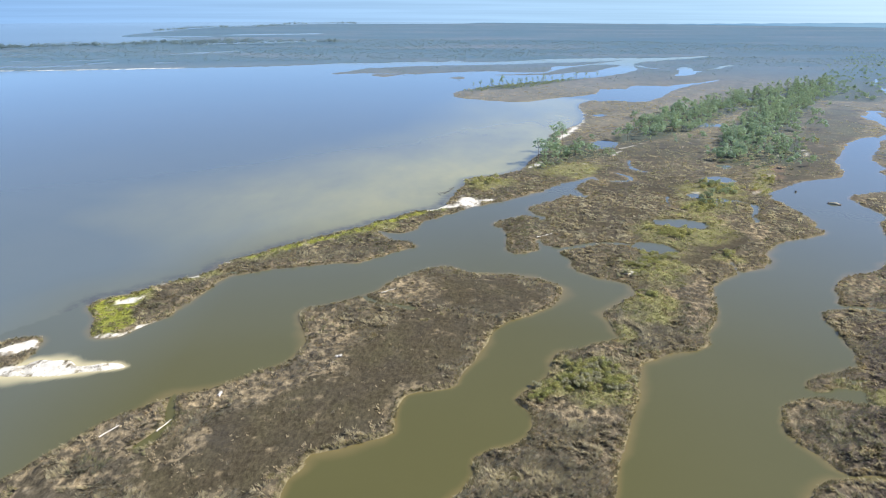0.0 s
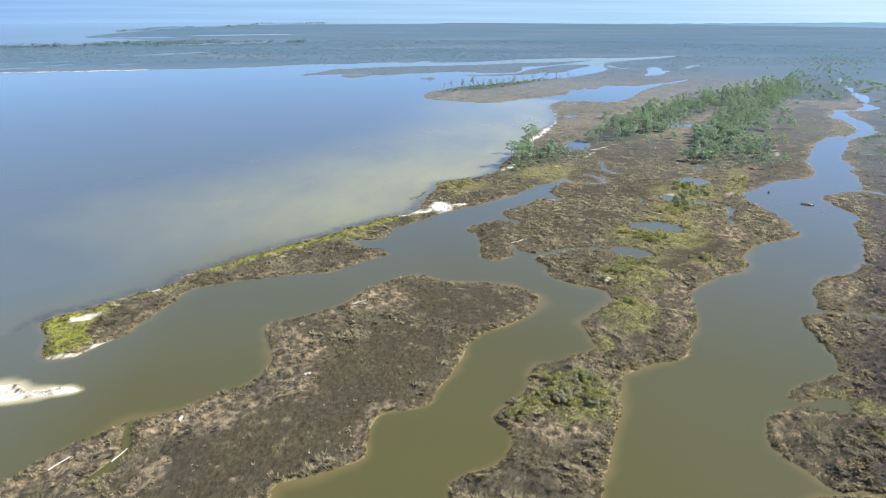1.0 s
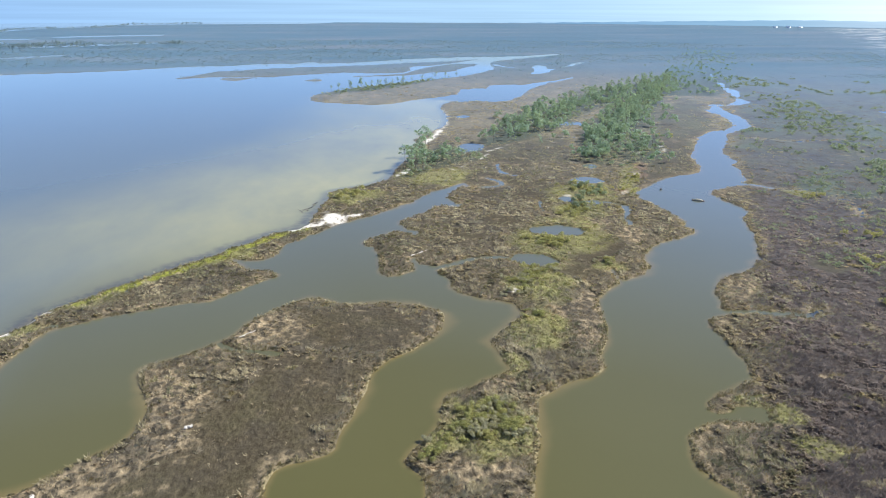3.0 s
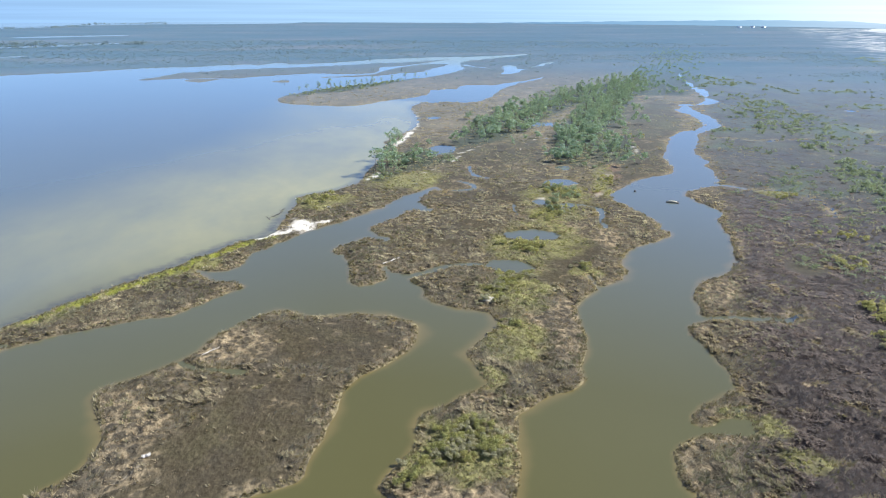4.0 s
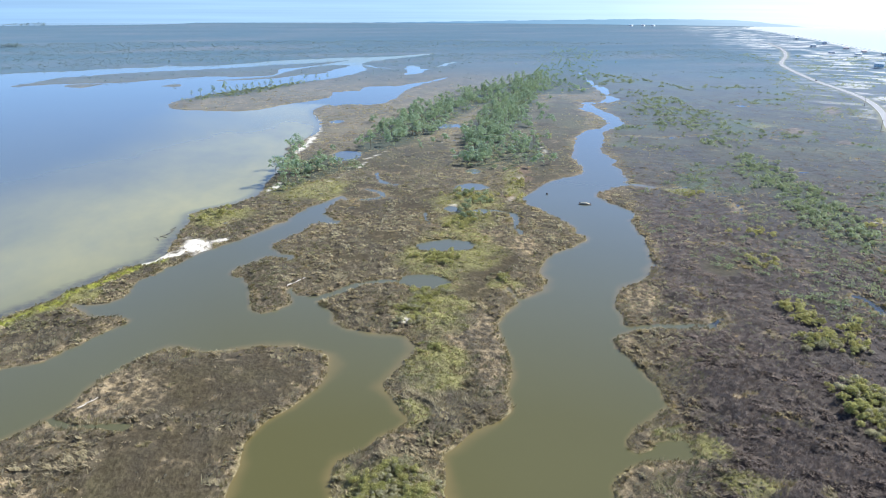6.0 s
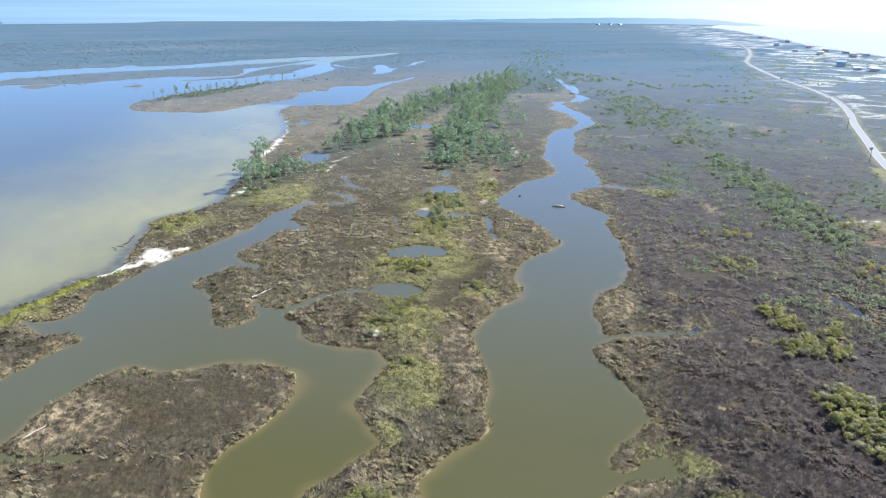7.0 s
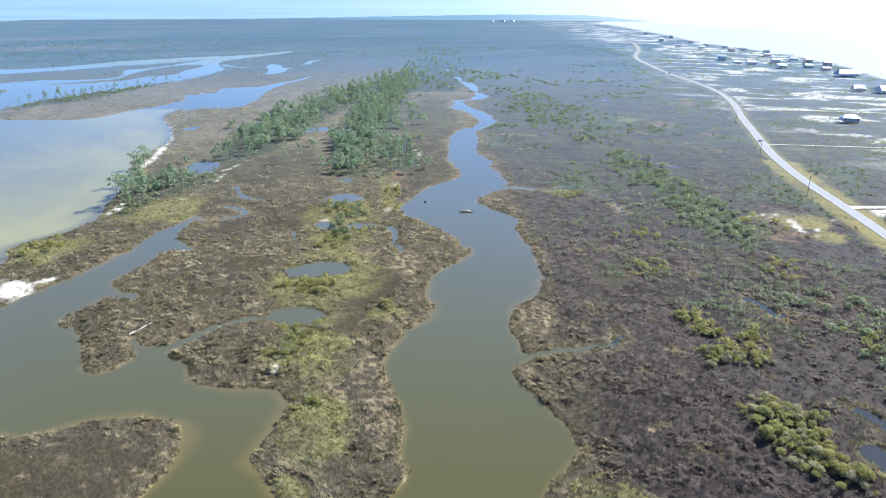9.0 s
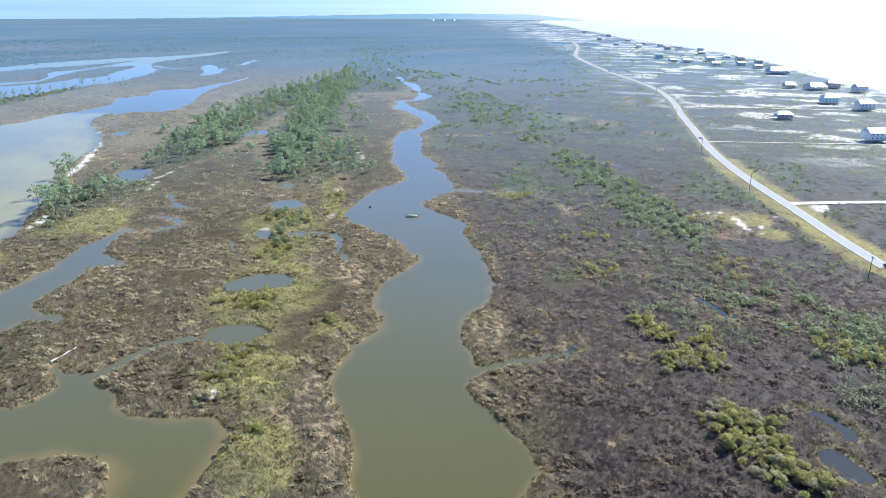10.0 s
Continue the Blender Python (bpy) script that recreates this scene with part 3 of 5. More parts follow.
WOOD_BAY = [
    (67.9, 487), (78.5, 542), (90, 550.3), (115.1, 590.5), (115.7, 552.8), (129.3, 538.6), (109.5, 525.2), (88.6, 509.9),
]
WOOD_SPIT = [
    (22, 946), (94, 1038), (179, 1115), (251, 1163), (173, 1073), (89, 981),
]
EAST_THICKET = [
    (427.7, 477.8), (397.3, 416.2), (378.9, 372), (353.7, 327.9), (327.9, 285.4), (314.7, 264.7), (309.2, 288.2), (329.3, 331.7),
    (358.4, 386.3), (387.6, 444.5),
]
EAST_SCRUB = [
    (280.1, 232.8), (291.1, 218), (284.5, 186.3), (248.3, 169.7), (252, 184.5), (267.5, 209.8),
]
NORTH_SCRUB = [
    (625, 883), (545, 676), (476, 552), (435.9, 485.8), (409.8, 503.6), (449, 607), (489, 714),
]
WOOD_FAR = [(420, 880), (590, 1110), (760, 1400), (1000, 1750), (1060, 1650), (820, 1300), (640, 1010), (520, 860)]
WOODS = [WOOD_WEST, WOOD_FAR, WOOD_MID, WOOD_EDGE, WOOD_BAY, WOOD_SPIT]
HUB = np.array((10.0, 40.0))


# ---- plan arithmetic ----
def smooth_line(pts, closed=False, step=3.0):
    """A Catmull-Rom line through the plan's points."""
    p = np.array(pts, float)
    n = len(p)
    out = []
    for i in range(n if closed else n - 1):
        if closed:
            q = [p[(i + j) % n] for j in (-1, 0, 1, 2)]
        else:
            q = [p[min(max(i + j, 0), n - 1)] for j in (-1, 0, 1, 2)]
        m = int(min(max(np.hypot(*(q[2] - q[1])) / step, 2), 5))
        t = np.arange(m)[:, None] / m
        out.append(0.5 * (2 * q[1] + (q[2] - q[0]) * t + (2 * q[0] - 5 * q[1] + 4 * q[2] - q[3]) * t**2 + (3 * q[1] - q[0] - 3 * q[2] + q[3]) * t**3))
    if not closed:
        out.append(p[-1:])
    return np.concatenate(out)


def lattice(x, y, seed):
    """Value noise from 0 to 1 on a unit lattice."""
    xi, yi = np.floor(x), np.floor(y)
    fx, fy = x - xi, y - yi
    fx, fy = fx * fx * (3 - 2 * fx), fy * fy * (3 - 2 * fy)

    def h(i, j):
        v = np.sin(i * 127.1 + j * 311.7 + seed * 74.7) * 43758.5453
        return v - np.floor(v)

    return (h(xi, yi) * (1 - fx) + h(xi + 1, yi) * fx) * (1 - fy) + (h(xi, yi + 1) * (1 - fx) + h(xi + 1, yi + 1) * fx) * fy


def rough_noise(x, y, size, seed, octaves=3):
    s, w, tot = 0, 1.0, 0
    for o in range(octaves):
        s, tot = s + w * lattice(x / size * 2**o, y / size * 2**o, seed + o), tot + w
        w *= 0.55
    return s / tot


def line_distance(x, y, line, closed, reach):
    """Distance to a line (capped at reach) and, for a closed one, whether inside."""
    d = np.full(x.shape, float(reach))
    inside = np.zeros(x.shape, bool)
    lo, hi = line.min(0), line.max(0)
    pick = np.where((x > lo[0] - reach) & (x < hi[0] + reach) & (y > lo[1] - reach) & (y < hi[1] + reach))[0]
    if not len(pick):
        return d, inside
    px, py = x[pick], y[pick]
    best, ins = np.full(len(pick), float(reach) ** 2), np.zeros(len(pick), bool)
    ends = np.roll(line, -1, 0) if closed else line[1:]
    for (ax, ay), (bx, by) in zip(line if closed else line[:-1], ends):
        near = np.where((px > min(ax, bx) - reach) & (px < max(ax, bx) + reach) & (py > min(ay, by) - reach) & (py < max(ay, by) + reach))[0]
        if len(near):
            dx, dy = bx - ax, by - ay
            qx, qy = px[near] - ax, py[near] - ay
            u = np.clip((qx * dx + qy * dy) / (dx * dx + dy * dy + 1e-9), 0, 1)
            best[near] = np.minimum(best[near], (qx - u * dx) ** 2 + (qy - u * dy) ** 2)
        if closed and ay != by:
            cross = ((ay > py) != (by > py)) & (px < (bx - ax) * (py - ay) / (by - ay) + ax)
            ins ^= cross
    d[pick], inside[pick] = np.sqrt(best), ins
    return d, inside


def blobs(x, y, zones, soft=0.45, ragged=0.55, seed=3):
    """Soft-edged ragged ovals: 1 inside, 0 outside."""
    out = np.zeros(x.shape)
    wob = (rough_noise(x, y, 9, seed) - 0.5) * 2 * ragged
    for cx, cy, rx, ry in zones:
        a = math.atan2(cx - HUB[0], cy - HUB[1])
        dx, dy = x - cx, y - cy
        u, v = dx * math.cos(a) - dy * math.sin(a), dx * math.sin(a) + dy * math.cos(a)
        r = np.sqrt((u / rx) ** 2 + (v / ry) ** 2) + wob
        out = np.maximum(out, np.clip((1 + soft / 2 - r) / soft, 0, 1))
    return out


# ---- the sheet of ground: rings round a hub, finer near it ----
RINGS = np.concatenate([[85.0 * 1.0056**i for i in range(734)], [5250, 6500]])
FAN = np.concatenate([np.arange(radians(-52), radians(86), 0.0048), np.arange(radians(92), radians(302), radians(10))])
NR, NA = len(RINGS), len(FAN)
gr, ga = np.meshgrid(RINGS, FAN, indexing="ij")
gx, gy = (HUB[0] + gr * np.sin(ga)).ravel(), (HUB[1] + gr * np.cos(ga)).ravel()
gd = gr.ravel()
# shores wander a little at small scale, more so far away
amp = np.clip(gd / 220, 0.8, 6)
wx = gx + (rough_noise(gx, gy, 7, 11) - 0.5) * 2.6 * amp
wy = gy + (rough_noise(gx, gy, 7, 23) - 0.5) * 2.6 * amp
REACH = 60.0
shore = np.full(gx.shape, -REACH)
for outline in LANDS:
    d, ins = line_distance(wx, wy, smooth_line(outline, True), True, REACH)
    shore = np.maximum(shore, np.where(ins, d, -d))
bay_side = shore.copy()
for outline in (POND_BIG, POND_MID, LAGOON_POOL, POND_GREEN, POND_SPLIT, POND_LOBE, POND_WOOD, POND_BAY, POND_BEACH):
    d, ins = line_distance(wx, wy, smooth_line(outline, True), True, REACH)
    shore = np.minimum(shore, np.where(ins, -d, d))
for cx, cy, rx, ry in POOLS:
    a = math.atan2(cx - HUB[0], cy - HUB[1])
    dx, dy = wx - cx, wy - cy
    u, v = dx * math.cos(a) - dy * math.sin(a), dx * math.sin(a) + dy * math.cos(a)
    wob = (rough_noise(gx, gy, 6 if ry < 20 else 25, 63) - 0.5) * 1.5
    shore = np.minimum(shore, (np.sqrt((u / rx) ** 2 + (v / ry) ** 2) - 1 + wob) * min(rx, ry))
for line, width in CREEKS:
    d, _ = line_distance(wx, wy, smooth_line(line), False, REACH)
    shore = np.minimum(shore, d - width * (0.6 + 0.8 * lattice(gx / 6, gy / 6, 5)))
road_d, _ = line_distance(gx, gy, smooth_line(ROAD), False, 40.0)
gulf_d, _ = line_distance(wx, wy, smooth_line(GULF), False, 420.0)
shore = np.where(road_d < 12, np.maximum(shore, 3), shore)

forest = np.zeros(gx.shape)
for outline in WOODS + [EAST_THICKET]:
    d, ins = line_distance(wx, wy, np.array(outline, float), True, 12.0)
    forest = np.maximum(forest, np.where(ins, 1.0, np.clip(1 - d / 8, 0, 1)))
far_wood = np.clip((rough_noise(gx * 0.2 - gy * 0.12, gy, 150, 41, 4) - np.clip(0.46 - (gd - 1000) / 8000, 0.2, 0.46)) * 8, 0, 1) * np.clip((gd - 1000) / 500, 0, 1)
forest = np.maximum(forest, far_wood * 0.9)
sand = blobs(gx, gy, SAND, 0.35, 0.6)
spit_d, spit_in = line_distance(wx, wy, smooth_line(SAND_SPIT, True), True, 30.0)
sand = np.maximum(sand, np.where(spit_in, 1.0, np.clip(1 - spit_d / 1.0, 0, 1)))
sand = np.maximum(sand, blobs(gx, gy, [(194, 422, 2.5, 4), (224, 468, 2, 5), (259, 536, 1.5, 5), (156, 421, 2.5, 2)], 0.5, 0.8, 27) * 0.5)
for line, width in SAND_PATHS + STRANDS:
    d, _ = line_distance(wx, wy, smooth_line(line), False, 10.0)
    sand = np.maximum(sand, np.clip((width * (0.4 + 1.2 * lattice(gx / 9, gy / 9, 8)) - d) / 0.6, 0, 1))
# beach behind the sea and bare sand between the beach houses
dune = np.clip((rough_noise(gx * 0.8 + gy * 0.6, (gy * 0.8 - gx * 0.6) * 0.55, 22, 51, 5) - 0.535) * 14, 0, 1) * (road_d > 9) * np.clip((400 - gulf_d) / 150, 0, 1)
beach = np.clip((26 - gulf_d) / 6, 0, 1)
sand = np.maximum(sand, np.maximum(dune, beach))
thin = np.clip((rough_noise(gx, gy, 5, 57, 3) - 0.70) * 8, 0, 1) * (road_d > 4)
far_beach, _ = line_distance(wx, wy, smooth_line(FAR_SHORE[:9]), False, 30.0)
sand = np.maximum(sand, np.clip((9 - far_beach) / 4, 0, 1) * (rough_noise(gx, gy, 90, 61, 2) > 0.52))
plots = blobs(gx, gy, MEADOW, 0.35, 0.5, 5)
meadow = np.maximum(plots, np.clip((gd - 420) / 250, 0, 1) * np.clip((rough_noise(gx, gy, 60, 71) - 0.35) * 5, 0, 1))
green = blobs(gx, gy, GREEN, 0.5, 0.6, 7)
straw = np.maximum(blobs(gx, gy, STRAW, 0.5, 0.6, 9), thin * (gd < 900) * (gx < np.interp(gy, [116, 500, 1140], [75, 305, 695])))
fringe = np.clip((3.5 + 3 * rough_noise(gx, gy, 14, 97) - shore) / 2, 0, 1) * (shore > 0) * np.clip(rough_noise(gx, gy, 20, 98) * 3 - 0.9, 0, 1)
straw = np.maximum(straw, fringe * 0.7 * (gd < 700))
lush = np.zeros(gx.shape)
for line, width in LUSH:
    d, _ = line_distance(wx, wy, smooth_line(line), False, 20.0)
    lush = np.maximum(lush, np.clip((width * (0.9 + 1.2 * rough_noise(gx, gy, 7, 77, 2)) - d) / 0.8, 0, 1) * np.clip(rough_noise(gx, gy, 3, 78, 2) * 4 - 0.8, 0.25, 1))
green = np.maximum(green, lush * 0.9)
for line, width in WRACK:
    d, _ = line_distance(wx, wy, smooth_line(line), False, 20.0)
    straw = np.maximum(straw, np.clip((width * (0.3 + 1.4 * rough_noise(gx, gy, 8, 73, 2)) - d) / 0.7, 0, 1) * np.clip(rough_noise(gx, gy, 2.6, 74, 2) * 7 - 2.6, 0, 1))
verge = np.clip((np.where(gd < 600, 14, 8) - road_d) / 4, 0, 1)
verge = np.maximum(verge, blobs(gx, gy, [(371, 291, 13, 13), (358, 268, 8, 9)], 0.5, 0.6, 17))
bank = np.clip((1.2 - shore) / 0.8, 0, 1) * (gd < 900) * (0.25 + 0.75 * (rough_noise(gx, gy, 12, 95) > 0.5))
hummock = (rough_noise(gx, gy, 3.2, 81, 2) - 0.5) * 1.7 * (1 - 0.75 * meadow) * np.clip(900 / gd - 0.6, 0, 1)
gz = np.where(shore > 0, 0.55 * (1 - np.exp(-np.clip(shore, 0, 60) / 0.9)) + hummock * np.clip(shore / 2, 0, 1), np.clip(shore * 0.35, -2.5, 0))
gz += np.clip((40 - gulf_d) / 40, 0, 1) * np.where(shore > 3, 1.0, 0.0) * 1.2
gz = np.where((road_d < 6.5) & (shore > 0), 0.75, gz)


def sheet(name, z, material, keep, attributes):
    """One mesh on the rings, with named values on its points."""
    idx = np.arange(NR * NA).reshape(NR, NA)
    right = np.roll(idx, -1, 1)
    quads = np.stack([idx[:-1], right[:-1], right[1:], idx[1:]], -1).reshape(-1, 4)
    if keep is not None:
        keep = keep.copy()
        keep[:NA] = True
        quads = quads[keep[quads].any(1)]
    used = np.unique(quads)
    remap = np.full(NR * NA, -1)
    remap[used] = np.arange(len(used))
    quads = remap[quads]
    hub = True
    co = np.stack([gx[used], gy[used], z[used]], 1)
    tris = np.zeros((0, 3), int)
    if hub:
        co = np.vstack([co, [HUB[0], HUB[1], float(z[:NA].min())]])
        ring = np.arange(NA)
        tris = np.stack([np.full(NA, len(co) - 1), ring, np.roll(ring, -1)], 1)[:, ::-1]
    me = bpy.data.meshes.new(name)
    me.vertices.add(len(co))
    me.vertices.foreach_set("co", co.astype(np.float32).ravel())
    loops = np.concatenate([quads.ravel(), tris.ravel()])
    me.loops.add(len(loops))
    me.loops.foreach_set("vertex_index", loops.astype(np.int32))
    n = len(quads) + len(tris)
    me.polygons.add(n)
    me.polygons.foreach_set("loop_start", np.concatenate([np.arange(len(quads)) * 4, len(quads) * 4 + np.arange(len(tris)) * 3]).astype(np.int32))
    me.update(calc_edges=True)
    for key, value in attributes.items():
        at = me.attributes.new(key, "FLOAT", "POINT")
        v = value[used]
        if hub:
            v = np.append(v, 0.0)
        at.data.foreach_set("value", v.astype(np.float32))
    me.materials.append(material)
    me.polygons.foreach_set("use_smooth", np.ones(n, bool))
    me.validate()
    return new(name, me)


east = gx - np.interp(gy, [116, 200, 300, 400, 500, 640, 780, 960, 1140, 2000], [75, 125, 185, 255, 305, 395, 485, 590, 695, 1150])
heath = np.clip(east / 25, 0, 1)
smooth = np.clip((rough_noise(gx, gy * 0.8, 48, 161, 4) - 0.50) * 9, 0, 1) * heath * np.clip(east / 60 - 0.4, 0, 1)
scrub = np.clip((rough_noise(gx, gy, 45, 121, 3) - 0.46) * 7, 0, 1) * np.clip((rough_noise(gx, gy, 70, 123, 3) - 0.42) * 7, 0, 1) * np.clip((gd - 330) / 150, 0, 1) * heath * (gulf_d > 395)
rust = blobs(gx, gy, [(549, 544, 11, 16), (698, 636, 9, 30), (542, 487, 7, 9), (336, 278, 9, 8), (345, 285, 8, 7), (238, 491, 4, 14), (224, 464, 5, 9), (195, 425, 5, 7)], 0.6, 0.8, 37)
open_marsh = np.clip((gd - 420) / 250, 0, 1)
# ground gloss and sheen rise with distance in place of haze
tagged(sheet("ground", gz, GROUND, None, dict(sand=sand, meadow=meadow, green=green, straw=straw, lush=lush, heath=heath, plots=plots, rust=rust, scrub=scrub, smooth=smooth, haze_gloss=np.clip((gd - 300 + 120 * heath) / 1100, 0, 1) ** 0.9 * np.clip(1.9 - gd / 1500, 0.62, 1) * (1 - 0.5 * sand),
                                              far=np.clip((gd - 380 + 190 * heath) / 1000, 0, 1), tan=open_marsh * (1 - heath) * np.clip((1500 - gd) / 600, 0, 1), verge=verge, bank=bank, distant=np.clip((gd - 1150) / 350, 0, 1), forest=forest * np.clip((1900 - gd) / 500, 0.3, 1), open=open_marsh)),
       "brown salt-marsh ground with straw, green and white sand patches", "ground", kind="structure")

# what the water is like: bay or creek, silt near the shores, a pale plume along the bay beach
strip_line = smooth_line(STRIP_BAY[:15] + [(-140, 200)], False)
bay_line = smooth_line(BAY_SHORE[:19], False)
dist_bay, _ = line_distance(gx, gy, np.vstack([strip_line[::-1], bay_line[1:]]), False, 200.0)
bay_poly = np.array(STRIP_BAY[:15][::-1] + BAY_SHORE[1:19] + [(15, 945), (120, 1100), (536, 1630)] + FAR_SHORE[::-1] + [(-900, 100), (-300, 150), (-170, 200)], float)
_, in_bay = line_distance(gx, gy, bay_poly, True, 1.0)
bay = np.where(in_bay, np.clip(dist_bay / 40, 0, 1), 0.0)
# distance term tints creek water in place of reflected sky
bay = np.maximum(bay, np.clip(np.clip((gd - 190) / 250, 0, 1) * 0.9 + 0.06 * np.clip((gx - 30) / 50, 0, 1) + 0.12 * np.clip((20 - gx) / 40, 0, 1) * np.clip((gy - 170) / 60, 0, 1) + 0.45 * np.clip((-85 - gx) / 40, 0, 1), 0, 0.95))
along = np.clip((gy - 270) / 140, 0.12, 1)
plume = np.where(in_bay, np.clip(1.15 - dist_bay / (140 * along + 25 * lattice(gx / 40, gy / 40, 3)), 0, 1), 0) * along * np.clip(dist_bay / 7, 0.35, 1)
shallow = np.clip(1 + shore / (0.8 + 9.0 * rough_noise(gx, gy, 26, 91) ** 3), 0, 1) ** 1.5 * np.where(in_bay, 0.22, 0.30) * np.clip(1 - np.abs(shore - bay_side) / 0.5, 0, 1) * np.clip((np.hypot(gx - 122, gy - 183) - 8) / 6, 0, 1)
shoal = np.clip(1 - spit_d / (1.5 + 9 * lattice(gx / 9, gy / 9, 2) * np.clip((-108 - gx) / 12, 0, 1)), 0, 1) ** 1.2
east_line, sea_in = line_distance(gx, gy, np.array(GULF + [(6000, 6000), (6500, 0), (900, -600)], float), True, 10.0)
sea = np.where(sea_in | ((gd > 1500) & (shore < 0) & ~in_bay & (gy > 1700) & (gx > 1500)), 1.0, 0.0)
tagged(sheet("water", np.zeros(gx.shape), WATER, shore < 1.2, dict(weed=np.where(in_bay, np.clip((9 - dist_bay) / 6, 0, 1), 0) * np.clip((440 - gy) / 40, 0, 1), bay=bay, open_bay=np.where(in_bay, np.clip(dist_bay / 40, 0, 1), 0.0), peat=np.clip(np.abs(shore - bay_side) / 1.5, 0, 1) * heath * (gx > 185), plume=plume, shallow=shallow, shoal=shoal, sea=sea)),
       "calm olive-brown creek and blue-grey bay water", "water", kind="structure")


# the hazy air at the horizon, a glowing wall: pale blue, painted whiter sunward
def horizon():
    m = bpy.data.materials.new("horizon_haze")
    m.use_nodes = True
    n, l = m.node_tree.nodes, m.node_tree.links
    n.remove(n["Principled BSDF"])
    geo, dot, ramp, glow = (n.new("ShaderNode" + kind) for kind in ("NewGeometry", "VectorMath", "ValToRGB", "Emission"))
    dot.operation = "DOT_PRODUCT"
    dot.inputs[1].default_value = (0.5 * math.sin(radians(SUN_AZ)) / 4600, 0.5 * math.cos(radians(SUN_AZ)) / 4600, 0)
    add = n.new("ShaderNodeMath")
    add.inputs[1].default_value = 0.5
    l.new(geo.outputs["Position"], dot.inputs[0])
    l.new(dot.outputs["Value"], add.inputs[0])
    l.new(add.outputs[0], ramp.inputs[0])
    l.new(ramp.outputs[0], glow.inputs["Color"])
    l.new(glow.outputs[0], n["Material Output"].inputs["Surface"])
    e0, e1 = ramp.color_ramp.elements
    e0.position, e0.color = 0.28, (0.178, 0.285, 0.440, 1)
    e1.position, e1.color = 0.94, (0.66, 0.66, 0.66, 1)
    for at_, c in ((0.45, (0.222, 0.328, 0.455)), (0.72, (0.285, 0.395, 0.485)), (0.82, (0.37, 0.465, 0.51))):
        ramp.color_ramp.elements.new(at_).color = (*c, 1)
    # faint long bands of thin cloud
    stretch, cloud, shade = n.new("ShaderNodeMapping"), n.new("ShaderNodeTexNoise"), n.new("ShaderNodeMapRange")
    stretch.inputs["Scale"].default_value = (1 / 1500, 1 / 1500, 1 / 22)
    cloud.inputs["Scale"].default_value, cloud.inputs["Detail"].default_value = 1.0, 4
    shade.inputs["From Min"].default_value, shade.inputs["From Max"].default_value = 0.35, 0.65
    shade.inputs["To Min"].default_value, shade.inputs["To Max"].default_value = 0.94, 1.07
    l.new(geo.outputs["Position"], stretch.inputs["Vector"])
    l.new(stretch.outputs[0], cloud.inputs["Vector"])
    l.new(cloud.outputs["Fac"], shade.inputs["Value"])
    l.new(shade.outputs[0], glow.inputs["Strength"])
    bm = bmesh.new()
    bmesh.ops.create_cone(bm, cap_ends=False, segments=180, radius1=4490, radius2=4830, depth=274, matrix=Matrix.Translation((HUB[0], HUB[1], 135)))
    me = bpy.data.meshes.new("backdrop")
    bm.to_mesh(me)
    bm.free()
    me.materials.append(m)
    shore = bmesh.new()
    prev = None
    for i in range(61):
        az = 12 + i * 0.6
        top = 110 - 4450 * math.tan(radians(float(np.interp(az, [12, 18, 30, 37, 43, 48], [1.42, 1.36, 1.12, 0.97, 0.99, 1.45])))) + 1.5 * math.sin(i * 1.9)
        at_ = HUB + 4460 * np.array((math.sin(radians(az)), math.cos(radians(az))))
        pair = [shore.verts.new((at_[0], at_[1], zz)) for zz in (-3.0, top)]
        if prev:
            shore.faces.new((prev[0], pair[0], pair[1], prev[1]))
        prev = pair
    land = bpy.data.meshes.new("backdrop_land")
    shore.to_mesh(land)
    shore.free()
    # the land strip glows, with blue haze put into its colour
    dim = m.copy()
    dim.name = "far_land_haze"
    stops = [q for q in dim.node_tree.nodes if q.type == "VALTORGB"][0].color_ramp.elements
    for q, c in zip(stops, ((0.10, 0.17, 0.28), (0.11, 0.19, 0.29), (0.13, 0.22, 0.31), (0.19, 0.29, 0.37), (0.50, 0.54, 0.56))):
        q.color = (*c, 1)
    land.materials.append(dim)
    tagged(new("backdrop_land", land), "glowing backdrop strip of flat far land, painted haze blue", "land", kind="structure")
    tagged(new("backdrop", me), "pale blue hazy sky low over the horizon", "sky", kind="structure")


horizon()


def look_up(field, x, y):
    """Value of a field of the sheet at the nearest point of its rings."""
    dx, dy = x - HUB[0], y - HUB[1]
    i = np.clip(np.round(np.log(np.maximum(np.hypot(dx, dy), 85.0) / 85.0) / math.log(1.0056)).astype(int), 0, 733)
    j = np.clip(np.round((np.arctan2(dx, dy) - FAN[0]) / 0.0048).astype(int), 0, 501)
    return field.reshape(NR, NA)[i, j]


def ground_z(x, y):
    return float(look_up(gz, np.array([x]), np.array([y]))[0])


# ---- helpers for things ----
def part(name, bm, material, parent=None, label="", smooth=False):
    me = bpy.data.meshes.new(name)
    bm.to_mesh(me)
    bm.free()
    me.materials.append(material)
    if smooth:
        me.polygons.foreach_set("use_smooth", np.ones(len(me.polygons), bool))
    ob = new(name, me)
    if parent is not None:
        ob.parent = parent
    return tagged(ob, label)


def thing(name, label, category, group="", at=None):
    return_ob = new(name)
    if at is not None:
        return_ob.matrix_basis = at
    return tagged(return_ob, label, category, group)


